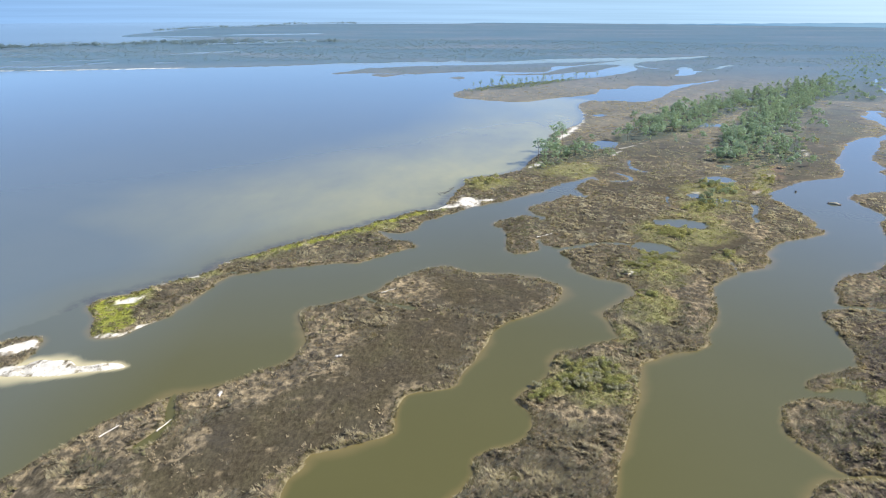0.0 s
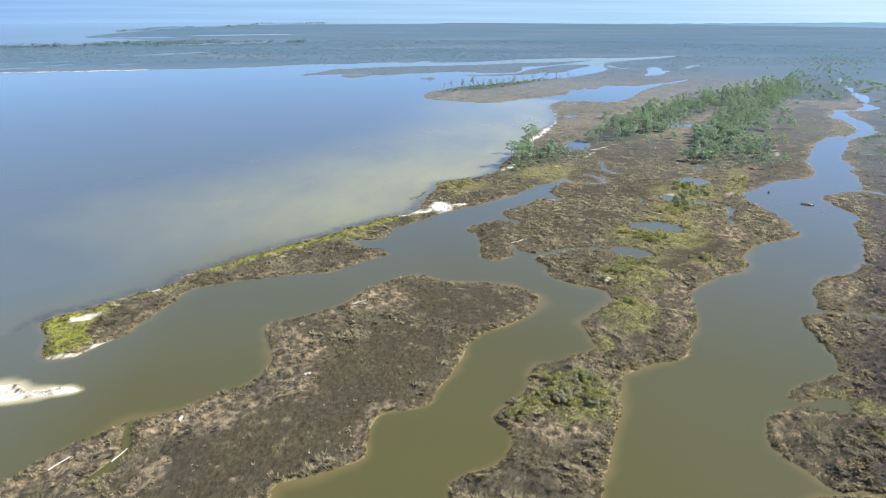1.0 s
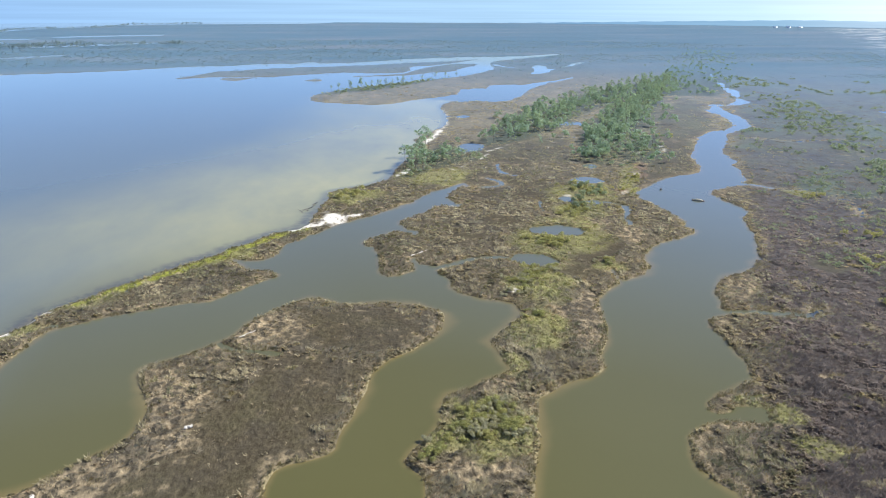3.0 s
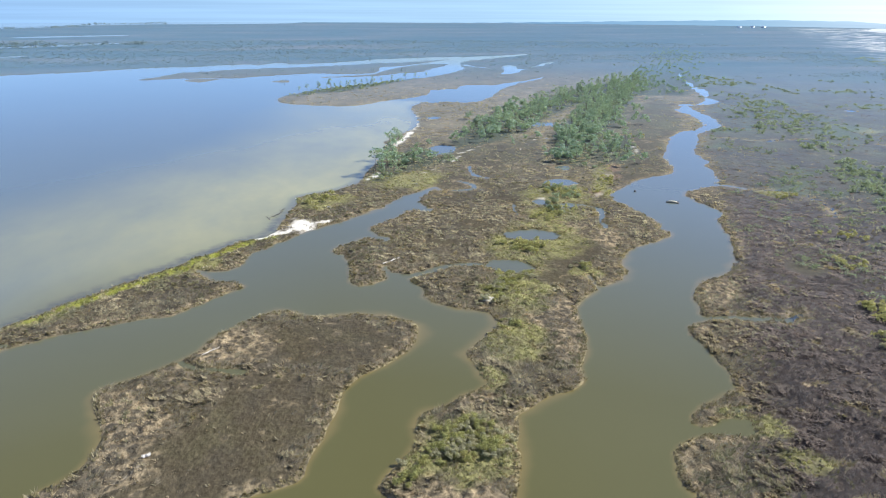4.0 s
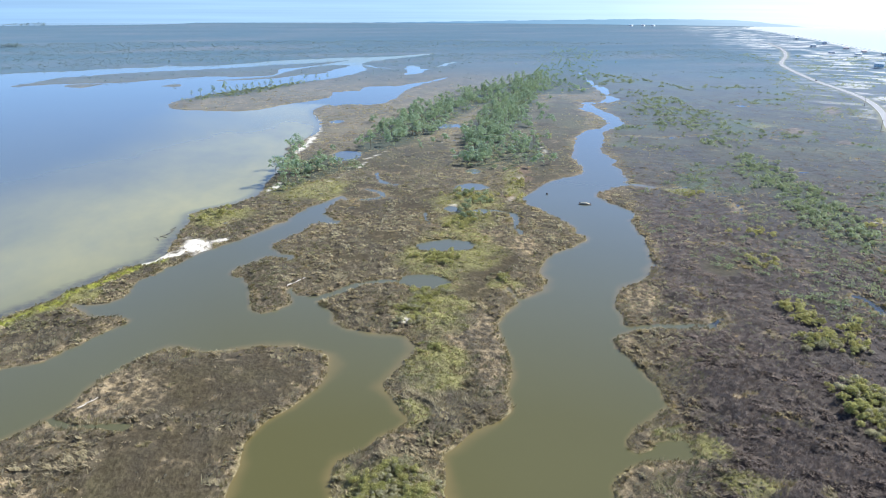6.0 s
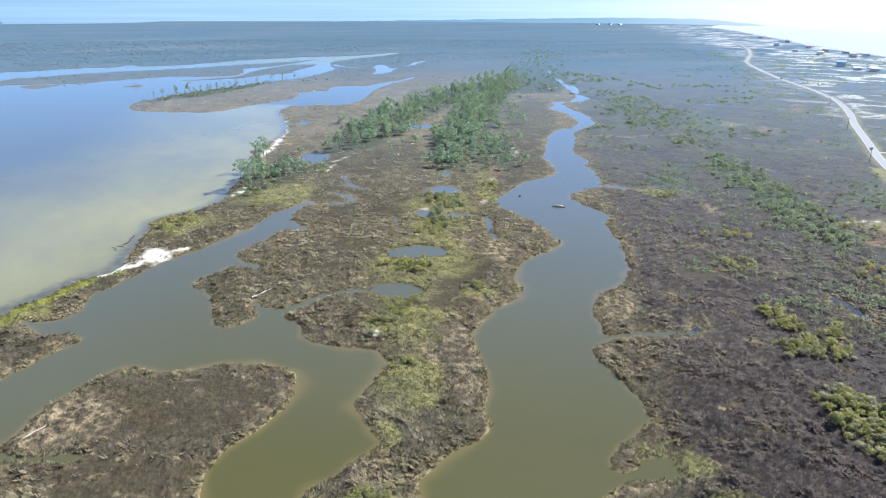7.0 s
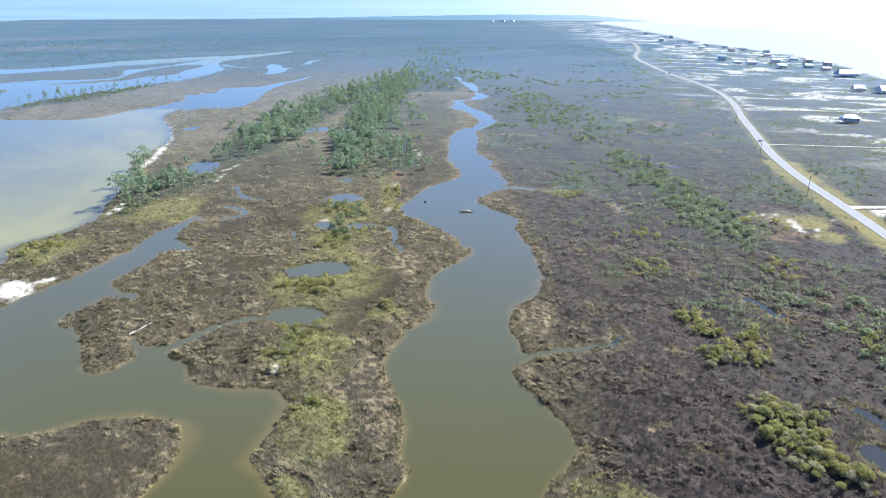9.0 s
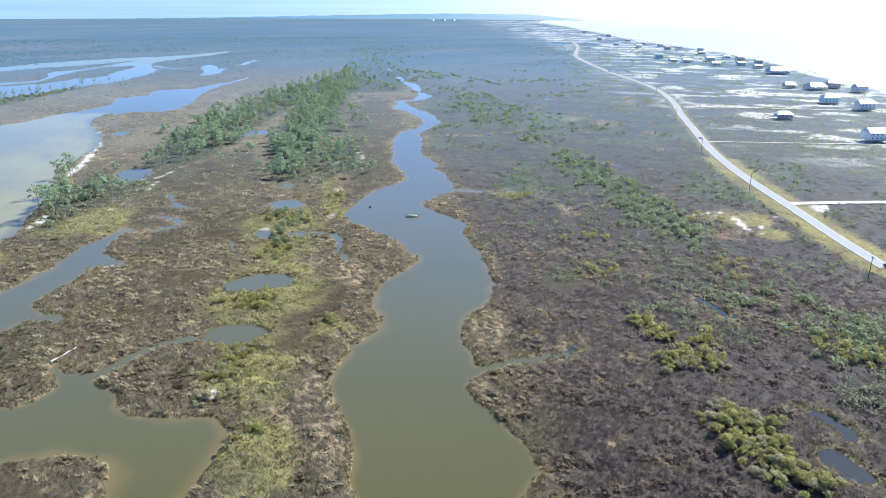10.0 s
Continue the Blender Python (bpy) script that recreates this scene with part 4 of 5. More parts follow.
def box(bm, x0, x1, y0, y1, z0, z1, bevel=0.0):
    m = Matrix.Translation(((x0 + x1) / 2, (y0 + y1) / 2, (z0 + z1) / 2)) @ Matrix.Diagonal((x1 - x0, y1 - y0, z1 - z0, 1))
    g = bmesh.ops.create_cube(bm, size=1, matrix=m)
    if bevel:
        edges = list({ed for v in g["verts"] for ed in v.link_edges})
        bmesh.ops.bevel(bm, geom=edges, offset=bevel, segments=1, affect="EDGES")
    return bm


def rod(bm, p0, p1, r0, r1, sides=7):
    p0, p1 = Vector(p0), Vector(p1)
    d = p1 - p0
    m = Matrix.Translation((p0 + p1) / 2) @ d.to_track_quat("Z", "Y").to_matrix().to_4x4()
    bmesh.ops.create_cone(bm, cap_ends=True, segments=sides, radius1=r0, radius2=r1, depth=d.length, matrix=m)
    return bm


def fast_mesh(name, co, faces, material, kind="", label="", category=""):
    """An object from arrays of points and equal-sided faces."""
    k = faces.shape[1]
    me = bpy.data.meshes.new(name)
    me.vertices.add(len(co))
    me.vertices.foreach_set("co", co.astype(np.float32).ravel())
    me.loops.add(faces.size)
    me.loops.foreach_set("vertex_index", faces.astype(np.int32).ravel())
    me.polygons.add(len(faces))
    me.polygons.foreach_set("loop_start", (np.arange(len(faces)) * k).astype(np.int32))
    me.update(calc_edges=True)
    me.polygons.foreach_set("use_smooth", np.zeros(len(faces), bool))
    me.materials.append(material)
    return tagged(new(name, me), label, category, kind=kind)


# ---- marsh grass ----
def tufts(name, x, y, height, spread, blades, width, material, label, seed, laid=1.0):
    """Clumps of bent blades, each blade two triangles in one strip."""
    rng = np.random.default_rng(seed)
    n = len(x)
    z = look_up(gz, x, y) - 0.05
    ang = rng.uniform(0, 2 * np.pi, (n, blades))
    rad = rng.uniform(0.1, 1, (n, blades)) * spread[:, None]
    h = height[:, None] * rng.uniform(0.55, 1.0, (n, blades))
    lean = rng.uniform(0.25, 1.25, (n, blades)) * h * laid
    bx, by = x[:, None] + rad * np.cos(ang), y[:, None] + rad * np.sin(ang)
    swirl = 2 * np.pi * 1.6 * rough_noise(x, y, 9, 171, 2)
    la = swirl[:, None] + rng.normal(0, 0.75, (n, blades))
    tx, ty = bx + lean * np.cos(la), by + lean * np.sin(la)
    w = width[:, None] * rng.uniform(0.6, 1.2, (n, blades))
    ox, oy = -np.sin(la) * w, np.cos(la) * w
    zz = np.broadcast_to(z[:, None], bx.shape)
    co = np.stack([np.stack([bx - ox, by - oy, zz], -1), np.stack([bx + ox, by + oy, zz], -1), np.stack([tx, ty, zz + h], -1)], 2).reshape(-1, 3)
    return fast_mesh(name, co, np.arange(len(co)).reshape(-1, 3), material, "stuff", label, "grass")


def tussocks(x, y, size, seed):
    """0 in the narrow gaps between rounded tussocks about size wide, towards 1 in their middles."""
    level = np.round(np.log2(size / 2.0) * 2) / 2
    out = np.zeros(x.shape)
    for q in np.unique(level):
        at_ = np.where(level == q)[0]
        sz = 2.0 * 2**q
        u = (x[at_] + 1.6 * (rough_noise(x[at_], y[at_], sz * 1.5, seed) - 0.5) * sz) / sz
        v = (y[at_] + 1.6 * (rough_noise(x[at_], y[at_], sz * 1.5, seed + 7) - 0.5) * sz) / (sz * 0.8)
        iu, iv = np.floor(u), np.floor(v)
        f1, f2 = np.full(len(at_), 9.0), np.full(len(at_), 9.0)
        for du in (-1, 0, 1):
            for dv in (-1, 0, 1):
                h = np.sin((iu + du) * 127.1 + (iv + dv) * 311.7 + seed) * 43758.5453
                k = np.sin((iu + du) * 269.5 + (iv + dv) * 183.3 + seed) * 24634.6345
                d = np.hypot(iu + du + h - np.floor(h) - u, iv + dv + k - np.floor(k) - v)
                f2 = np.where(d < f1, f1, np.minimum(f2, d))
                f1 = np.minimum(f1, d)
        out[at_] = np.clip(f2 - f1, 0, 1)
    return out


def scatter(n, r0, r1, a0, a1, seed):
    rng = np.random.default_rng(seed)
    r = r0 * np.exp(rng.uniform(0, math.log(r1 / r0), n))
    a = rng.uniform(radians(a0), radians(a1), n)
    return HUB[0] + r * np.sin(a), HUB[1] + r * np.cos(a), r, rng


x, y, r, rng = scatter(300000, 92, 1050, -46, 80, 1)
s = look_up(shore, x, y)
bare = look_up(sand, x, y) + look_up(verge, x, y) * 0.8 + (look_up(road_d, x, y) < 5)
mead, strw, grn = look_up(meadow, x, y), look_up(straw, x, y), look_up(green, x, y)
clump = np.where(look_up(heath, x, y) > 0.5, tussocks(x, y, np.maximum(2.3, 0.0085 * r), 101), tussocks(x, y, np.maximum(2.7, 0.011 * r), 103))
ok = (s > 0.5) & (bare < 0.4) & (clump > np.where(look_up(heath, x, y) > 0.5, 0.06, 0.25) + np.where(r < 400, 0.3, 0.12) * mead * rng.random(len(x)) + 0.42 * strw) & (rng.random(len(x)) > np.where(r < 400, 0.95, 0.45) * mead) & (rng.random(len(x)) > 0.9 * look_up(plots, x, y)) & (rng.random(len(x)) > 0.85 * grn + 0.4 * look_up(lush, x, y)) & (rng.random(len(x)) > (r - 600) / 500)
dunes = (look_up(gulf_d, x, y) < 400) & (look_up(road_d, x, y) > 10)
ok &= ~dunes | (rng.random(len(x)) < 0.12)
side = look_up(heath, x, y)
ok &= rng.random(len(x)) > 0.55 * look_up(smooth, x, y)
ok &= (side < 0.5) | (rng.random(len(x)) < np.clip(1 - (r - 300) / 350, 0.3, 1))
hue = (1 - 0.75 * side) * np.maximum(blobs(x, y, OLIVE, 0.6, 0.7, 13), np.clip((rough_noise(x, y, 22, 131, 3) - 0.56) * 9, 0, 1) * 0.8)
low = np.clip(1.2 - r / 800, 0.42, 1)
green_ok = ok & (hue > rng.random(len(x)))
ok &= ~green_ok
tufts("olive_rush", x[green_ok], y[green_ok], low[green_ok] * rng.uniform(0.6, 1.3, green_ok.sum()), 0.0036 * r[green_ok], 6, 0.0013 * r[green_ok], OLIVERUSH,
      "olive-tinged marsh rush in dense clumps", 3, 1.5)
pale_ok = ok & (rng.random(len(x)) < np.clip((r - 270) / 130, 0, 0.9)) & (side < 0.5)
ok &= ~pale_ok
tufts("haze_pale_rush", x[pale_ok], y[pale_ok], low[pale_ok] * rng.uniform(0.6, 1.2, pale_ok.sum()), 0.0038 * r[pale_ok], 8, 0.0010 * r[pale_ok], PALERUSH,
      "tan winter cordgrass over the open marsh, paled for haze", 14, 1.6)
dark_ok = ok & (side > 0.15 + 0.8 * rng.random(len(x))) & (s > 1.0 + 4.0 * rng.random(len(x)))
ok &= ~dark_ok
tufts("dark_rush", x[dark_ok], y[dark_ok], 0.8 * low[dark_ok] * rng.uniform(0.6, 1.3, dark_ok.sum()), 0.0042 * r[dark_ok], 10, 0.0008 * r[dark_ok], DARKRUSH,
      "dark grey-brown marsh rush in dense clumps", 4, 1.6)
tufts("marsh_rush", x[ok], y[ok], low[ok] * rng.uniform(0.6, 1.4, ok.sum()), 0.0038 * r[ok], 8, 0.0009 * r[ok] * rng.uniform(0.7, 1.3, ok.sum()), RUSH,
      "dark brown winter marsh rush in dense clumps", 2, 1.4)
x, y, r, rng = scatter(120000, 92, 1050, -46, 80, 5)
s = look_up(shore, x, y)
bare = look_up(sand, x, y) + (look_up(road_d, x, y) < 5)
mead, strw = look_up(meadow, x, y), look_up(straw, x, y)
ok = (s > 0.3) & (bare < 0.4) & (rng.random(len(x)) < (0.16 * (1 - 0.7 * mead) + 0.5 * strw + np.where(look_up(heath, x, y) > 0.3, 0.9, 0.4) * np.clip((6 - s) / 4, 0, 1) * (rough_noise(x, y, 16, 117, 2) > 0.42)) * (1 - 0.75 * look_up(heath, x, y) * np.clip((s - 3) / 3, 0, 1))) & (rough_noise(x, y, 6, 111, 2) > 0.4) & (rng.random(len(x)) > (r - 600) / 500)
tufts("straw_grass", x[ok], y[ok], rng.uniform(0.3, 0.8, ok.sum()), 0.0032 * r[ok], 6, 0.0012 * r[ok], STRAWGRASS, "pale straw-coloured dead marsh grass", 6)
x, y, r, rng = scatter(160000, 92, 420, -50, 85, 7)
s = look_up(shore, x, y)
ok = (s > 0.05) & (s < 1.3 + 0.004 * r) & (look_up(sand, x, y) < 0.3)
tufts("shore_grass", x[ok], y[ok], rng.uniform(0.5, 1.0, ok.sum()), 0.0025 * r[ok], 5, 0.0010 * r[ok], OLIVEGRASS, "olive and straw cordgrass along the water's edge", 8)

x, y, r, rng = scatter(70000, 92, 700, -50, 85, 9)
ok = (look_up(shore, x, y) > 0.3) & (look_up(green, x, y) > 0.3 + 0.4 * rng.random(len(x))) & (look_up(sand, x, y) < 0.3)
tufts("green_grass", x[ok], y[ok], rng.uniform(0.4, 0.9, ok.sum()), 0.0034 * r[ok], 6, 0.0012 * r[ok], GREENGRASS, "yellow-green fresh grass and low herbs", 10)


# ---- shrubs and trees ----
def leaf_cloud(rng, centres, radii, count, size, flat=1.0):
    """Small leaf quads spread over lumpy clumps."""
    cs, rs = np.array(centres, float), np.array(radii, float)
    pick = rng.choice(len(cs), count, p=rs**2 / (rs**2).sum())
    d = rng.normal(size=(count, 3))
    d /= np.linalg.norm(d, axis=1)[:, None]
    d[:, 2] = np.where(d[:, 2] < -0.4, -d[:, 2], d[:, 2])
    pos = cs[pick] + d * (rs[pick] * rng.uniform(0.55, 1.05, count))[:, None] * np.array([1, 1, flat])
    u = rng.normal(size=(count, 3))
    u /= np.linalg.norm(u, axis=1)[:, None]
    nrm = d + rng.normal(size=(count, 3)) * 0.5
    v = np.cross(nrm, u)
    v /= np.linalg.norm(v, axis=1)[:, None] + 1e-9
    u = np.cross(v, nrm)
    u /= np.linalg.norm(u, axis=1)[:, None] + 1e-9
    k = size * rng.uniform(0.6, 1.3, count)[:, None]
    co = np.stack([pos - u * k, pos - v * k * 0.6, pos + u * k, pos + v * k * 0.6], 1).reshape(-1, 3)
    return co, np.arange(len(co)).reshape(-1, 4)


def leaf_part(name, co, faces, material, parent):
    ob = fast_mesh(name, co, faces, material)
    ob.parent = parent
    return ob


def bush(seed, material, label, group="shrubs on the marsh", tall=1.0):
    rng = np.random.default_rng(seed)
    ob = thing("bush", label, "bush", group)
    n = rng.integers(4, 8)
    centres = [(rng.normal(0, 0.95), rng.normal(0, 0.95), rng.uniform(0.4, 1.15) * tall) for _ in range(n)]
    radii = [rng.uniform(0.6, 1.0) for _ in range(n)]
    bm = bmesh.new()
    for c in centres:
        rod(bm, (c[0] * 0.15, c[1] * 0.15, -0.2), c, 0.06, 0.02, 5)
    part("stem", bm, BARK, ob)
    co, fc = leaf_cloud(rng, centres, radii, 520, 0.16, 0.75)
    leaf_part("foliage", co, fc, material, ob)
    return ob


def pine(seed, label, height=15.0, open_crown=0.4, quads=420):
    rng = np.random.default_rng(seed)
    ob = thing("pine_tree", label, "tree", "pines")
    bm = bmesh.new()
    bend = rng.normal(0, 0.5, 2)
    spine = [Vector((bend[0] * t * t, bend[1] * t * t, height * t - 0.3)) for t in np.linspace(0, 0.97, 6)]
    for i in range(5):
        rod(bm, spine[i], spine[i + 1], 0.22 * (1 - i / 6), 0.22 * (1 - (i + 1) / 6), 7)
    centres, radii = [], []
    for i in range(13):
        t = open_crown + (1 - open_crown) * (i + rng.uniform(0, 0.8)) / 13.5
        a, ln = rng.uniform(0, 2 * math.pi), (1.2 - t) * rng.uniform(2.6, 4.8) * height / 13 + 0.4
        base = Vector((bend[0] * t * t, bend[1] * t * t, height * t))
        tip = base + Vector((math.cos(a) * ln, math.sin(a) * ln, ln * 0.25))
        rod(bm, base, tip, 0.07, 0.025, 5)
        centres.append(tuple(tip))
        radii.append(rng.uniform(1.0, 1.7) * height / 13)
    centres.append((bend[0], bend[1], height))
    radii.append(0.9)
    part("trunk", bm, BARK, ob)
    co, fc = leaf_cloud(rng, centres, radii, quads, 0.42 * height / 13, 0.7)
    leaf_part("crown", co, fc, NEEDLE, ob)
    return ob


def spread_copies(models, places, rng, low, high):
    """Copies at the places; the models themselves take the first ones."""
    for i, (px, py) in enumerate(places):
        k = rng.uniform(low, high)
        m = pose(px, py, ground_z(px, py), 0, 0, rng.uniform(0, 360)) @ Matrix.Diagonal((k * rng.uniform(0.9, 1.15), k * rng.uniform(0.9, 1.15), k, 1))
        if i < len(models):
            models[i].matrix_basis = m
        else:
            src = models[i % len(models)]
            loc, rot, sc = m.decompose()
            src_scale = src.scale.copy()
            src.scale = sc
            copy_thing(src, Matrix.LocRotScale(loc, rot, None))
            src.scale = src_scale


def on_land(px, py, margin=0.6):
    return look_up(shore, np.array([px]), np.array([py]))[0] > margin and look_up(road_d, np.array([px]), np.array([py]))[0] > 7


SHRUBS_A = [
    (45.4, 193.8, 16, 7), (52.2, 196.7, 12, 6), (39.4, 189.6, 10, 6), (28.6, 186.2, 4, 4), (54.2, 186.4, 6, 5), (88.2, 291.7, 14, 7),
    (95.8, 297.3, 12, 7), (81.4, 282.5, 6, 5), (102.5, 304.3, 8, 6), (315, 597.3, 3, 8), (114.6, 339.2, 12, 7), (121.9, 340.6, 8, 6),
    (144.8, 387.5, 9, 7), (158.2, 395.4, 8, 7), (169.9, 437.8, 10, 9), (176.2, 427.1, 6, 7), (221.3, 240.1, 9, 6), (218.6, 228.4, 9, 6),
    (212.7, 215.2, 9, 6), (215.4, 207.3, 6, 4), (204.3, 214.4, 6, 5), (228.6, 218.6, 5, 5),
]
SHRUBS_B = [
    (189.5, 187, 8, 5), (194.2, 182.2, 7, 4), (185.7, 173.2, 12, 6), (181.6, 164.9, 12, 6), (182.6, 158.5, 8, 4), (183.2, 178, 8, 5),
    (259.5, 186.3, 9, 8), (259.5, 179.2, 7, 6), (262.2, 197, 5, 7), (249.4, 285, 4, 6), (301.1, 394, 6, 9), (280, 319.4, 6, 10),
    (297.2, 250.9, 8, 12), (353, 302.3, 8, 12), (33.5, 448.9, 8, 9), (22, 439.5, 6, 8), (81.6, 261.2, 4, 4), (196.7, 425.2, 6, 10),
    (215.8, 453.9, 6, 12), (131.4, 307.6, 5, 5),
]
rng = np.random.default_rng(21)
green_places, grey_places, big_places = [], [], []
for cx, cy, count, size in SHRUBS_A + SHRUBS_B:
    for _ in range(round(count * 1.7)):
        px, py = cx + rng.normal(0, size * 0.62), cy + rng.normal(0, size * 0.62)
        if not on_land(px, py):
            continue
        if cx > 175 and cy < 260:
            big_places.append((px, py))
        else:
            (green_places if rng.random() < 0.6 else grey_places).append((px, py))
near_first = lambda q: math.hypot(q[0] - HUB[0], q[1] - HUB[1])
green_places.sort(key=near_first)
grey_places.sort(key=near_first)
big_places.sort(key=near_first)
spare = np.array(green_places[110:] + grey_places[70:] + big_places[110:])
green_places, grey_places = green_places[:110], grey_places[:70]
greens = [bush(30 + i, BUSHLEAF, "yellow-green leafy evergreen bush on the marsh") for i in range(4)]
greys = [bush(40 + i, GREYLEAF, "grey-green half-bare shrub on the marsh") for i in range(3)]
spread_copies(greens, green_places, rng, 0.55, 1.25)
spread_copies(greys, grey_places, rng, 0.5, 1.1)
POND_BUSHES = [
    (167, 446), (166.6, 437.5), (172.4, 439), (178.5, 443), (176, 432), (176, 424), (183, 433), (179, 420), (172, 418), (154, 411), (154.5, 406),
    (159.6, 410.5), (156, 397), (150, 393), (154, 386), (166, 421), (210, 524), (217, 529), (225, 533),
]
pond_bushes = [bush(44 + i, THICKET, "blue-green leafy bush beside a marsh pond", "bushes beside the ponds", 1.4) for i in range(3)]
spread_copies(pond_bushes, [q for q in POND_BUSHES if on_land(*q, 0.1)], rng, 1.1, 1.9)
heath_bushes = [bush(34 + i, BUSHLEAF if i < 3 else GREYLEAF, ("yellow-green" if i < 3 else "grey-green") + " rounded evergreen bush on the dark heath", "round bushes on the heath", 1.25) for i in range(5)]
spread_copies(heath_bushes, big_places[:110], rng, 0.8, 1.7)


def woods(name, x, y, size, height, quads, material, label, seed):
    """Many rough crowns as one mass of leaf quads."""
    rng = np.random.default_rng(seed)
    n = len(x)
    z = look_up(gz, x, y)
    pos = rng.normal(size=(n, quads, 3)) * np.stack([size, size, height * 0.28], -1)[:, None, :] * 0.5
    pos[..., 0] += x[:, None]
    pos[..., 1] += y[:, None]
    pos[..., 2] = np.abs(pos[..., 2] + height[:, None] * 0.55) + z[:, None] + 0.3
    u, v = rng.normal(size=(2, n, quads, 3))
    k = (size * (0.22 if quads < 40 else 0.15))[:, None, None]
    u = u / np.linalg.norm(u, axis=-1, keepdims=True) * k
    v = v / np.linalg.norm(v, axis=-1, keepdims=True) * k * 0.7
    co = np.stack([pos - u, pos - v, pos + u, pos + v], 2).reshape(-1, 3)
    return fast_mesh(name, co, np.arange(len(co)).reshape(-1, 4), material, "stuff", label, "woods")


def crowns(name, x, y, size, height, lumps, quads, material, label, seed, low=0.45):
    """Crowns of rounded leafy lumps with gaps between them, joined into one mass."""
    rng = np.random.default_rng(seed)
    n = len(x)
    z = look_up(gz, x, y)
    off = rng.normal(size=(n, lumps, 3)) * 0.36
    lift = low + (1 - low) * (np.arange(lumps) + rng.uniform(0, 1, (n, lumps))) / lumps
    narrow = 1.15 - 0.65 * lift
    centre = np.stack([x[:, None] + off[..., 0] * size[:, None] * narrow, y[:, None] + off[..., 1] * size[:, None] * narrow, z[:, None] + lift * height[:, None] - 0.1 * size[:, None]], -1)
    rad = (size[:, None] * rng.uniform(0.20, 0.33, (n, lumps)))[..., None]
    d = rng.normal(size=(n, lumps, quads, 3))
    d /= np.linalg.norm(d, axis=-1, keepdims=True)
    d[..., 2] = np.where(d[..., 2] < -0.35, -d[..., 2], d[..., 2])
    pos = centre[:, :, None, :] + d * rad[..., None] * rng.uniform(0.7, 1.1, (n, lumps, quads, 1)) * np.array([1, 1, 0.8])
    pos[..., 2] = np.maximum(pos[..., 2], z[:, None, None] + 0.15)
    u = np.cross(d + rng.normal(size=d.shape) * 0.45, rng.normal(size=d.shape))
    u /= np.linalg.norm(u, axis=-1, keepdims=True) + 1e-9
    v = np.cross(d, u)
    k = rad[..., None] * rng.uniform(0.28, 0.5, (n, lumps, quads, 1))
    co = np.stack([pos - u * k, pos - v * k * 0.7, pos + u * k, pos + v * k * 0.7], 3).reshape(-1, 3)
    return fast_mesh(name, co, np.arange(len(co)).reshape(-1, 4), material, "stuff", label, "woods")


crowns("low_bushes", spare[:, 0], spare[:, 1], rng.uniform(2.0, 4.2, len(spare)), rng.uniform(1.2, 3.0, len(spare)), 5, 18, BUSHLEAF, "yellow-green low bushes on the marsh", 97)


def inside_points(outline, n, seed):
    rng = np.random.default_rng(seed)
    p = np.array(outline, float)
    lo, hi = p.min(0), p.max(0)
    out = []
    while len(out) < n:
        q = rng.uniform(lo, hi, (n * 3, 2))
        _, ins = line_distance(q[:, 0], q[:, 1], p, True, 1.0)
        out += [tuple(v) for v in q[ins]]
    return out[:n]


PINES = [
    (69.3, 505.6), (74, 509.2), (86.9, 551.2), (99, 595.3), (96.8, 569), (85.6, 532.3), (75.5, 500.5),
]
SPIT_PINES = [
    (40, 975), (51, 992), (66.7, 1005), (84, 1020), (98.7, 1030), (112, 1038), (130.4, 1052), (139, 1060), (148.5, 1066), (162.5, 1076), (180, 1092), (205, 1112), (222, 1124), (243, 1140),
]
shore_pines = [pine(55 + i, "tall slender pine with an open crown on the bay beach", 17 + i, 0.55, 230) for i in range(3)]
spread_copies(shore_pines, PINES, rng, 0.8, 1.05)
low_pines = [pine(50 + i, "small flat-topped pine on the marsh spit", 9 + i, 0.45, 200) for i in range(3)]
spread_copies(low_pines, SPIT_PINES, rng, 0.75, 1.1)
pines = [pine(60 + i, "bushy green pine with a rounded crown", 11 + i, 0.30) for i in range(5)]
wood_places = []
for outline, n in ((WOOD_WEST, 150), (WOOD_MID, 110), (WOOD_EDGE, 8), (WOOD_BAY, 5), (WOOD_SPIT, 10)):
    wood_places += inside_points(outline, n, 70 + n)
wood_places = [q for q in wood_places if on_land(*q, 0.2)]
spread_copies(pines, wood_places, rng, 0.55, 1.05)


x, y, r, rng = scatter(50000, 900, 4900, -42, 72, 91)
ok = (look_up(shore, x, y) > 6) & (r < 2300) & (look_up(far_wood, x, y) > 1.1 * rng.random(len(x))) & (look_up(gulf_d, x, y) > 400) & (look_up(road_d, x, y) > 20)
rows = []
for line, n in (([(-1073, 1759), (-1006, 1786), (-919, 1864), (-828, 1922), (-766, 2037), (-661, 2107), (-565, 2179)], 170), ([(-1134, 2857), (-1114, 3178), (-917, 3355), (-822, 3621), (-760, 4034), (-500, 4250)], 150), ([(-734, 1948), (-571, 2016), (-302, 2098)], 90)):
    p = smooth_line(line)
    q = rng.uniform(0, len(p) - 1.001, n)
    i = q.astype(int)
    rows.append(p[i] * (1 - (q - i))[:, None] + p[i + 1] * (q - i)[:, None] + rng.normal(0, 6, (n, 2)))
rows = np.vstack(rows)
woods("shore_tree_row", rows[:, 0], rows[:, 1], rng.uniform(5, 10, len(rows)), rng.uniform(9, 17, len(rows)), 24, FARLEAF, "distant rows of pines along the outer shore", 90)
woods("far_woods", x[ok], y[ok], 0.0016 * r[ok] + 2, rng.uniform(1.5, 4.5, ok.sum()), 6, FARLEAF, "distant pine woods and scrub, greyed and paled for haze", 92)
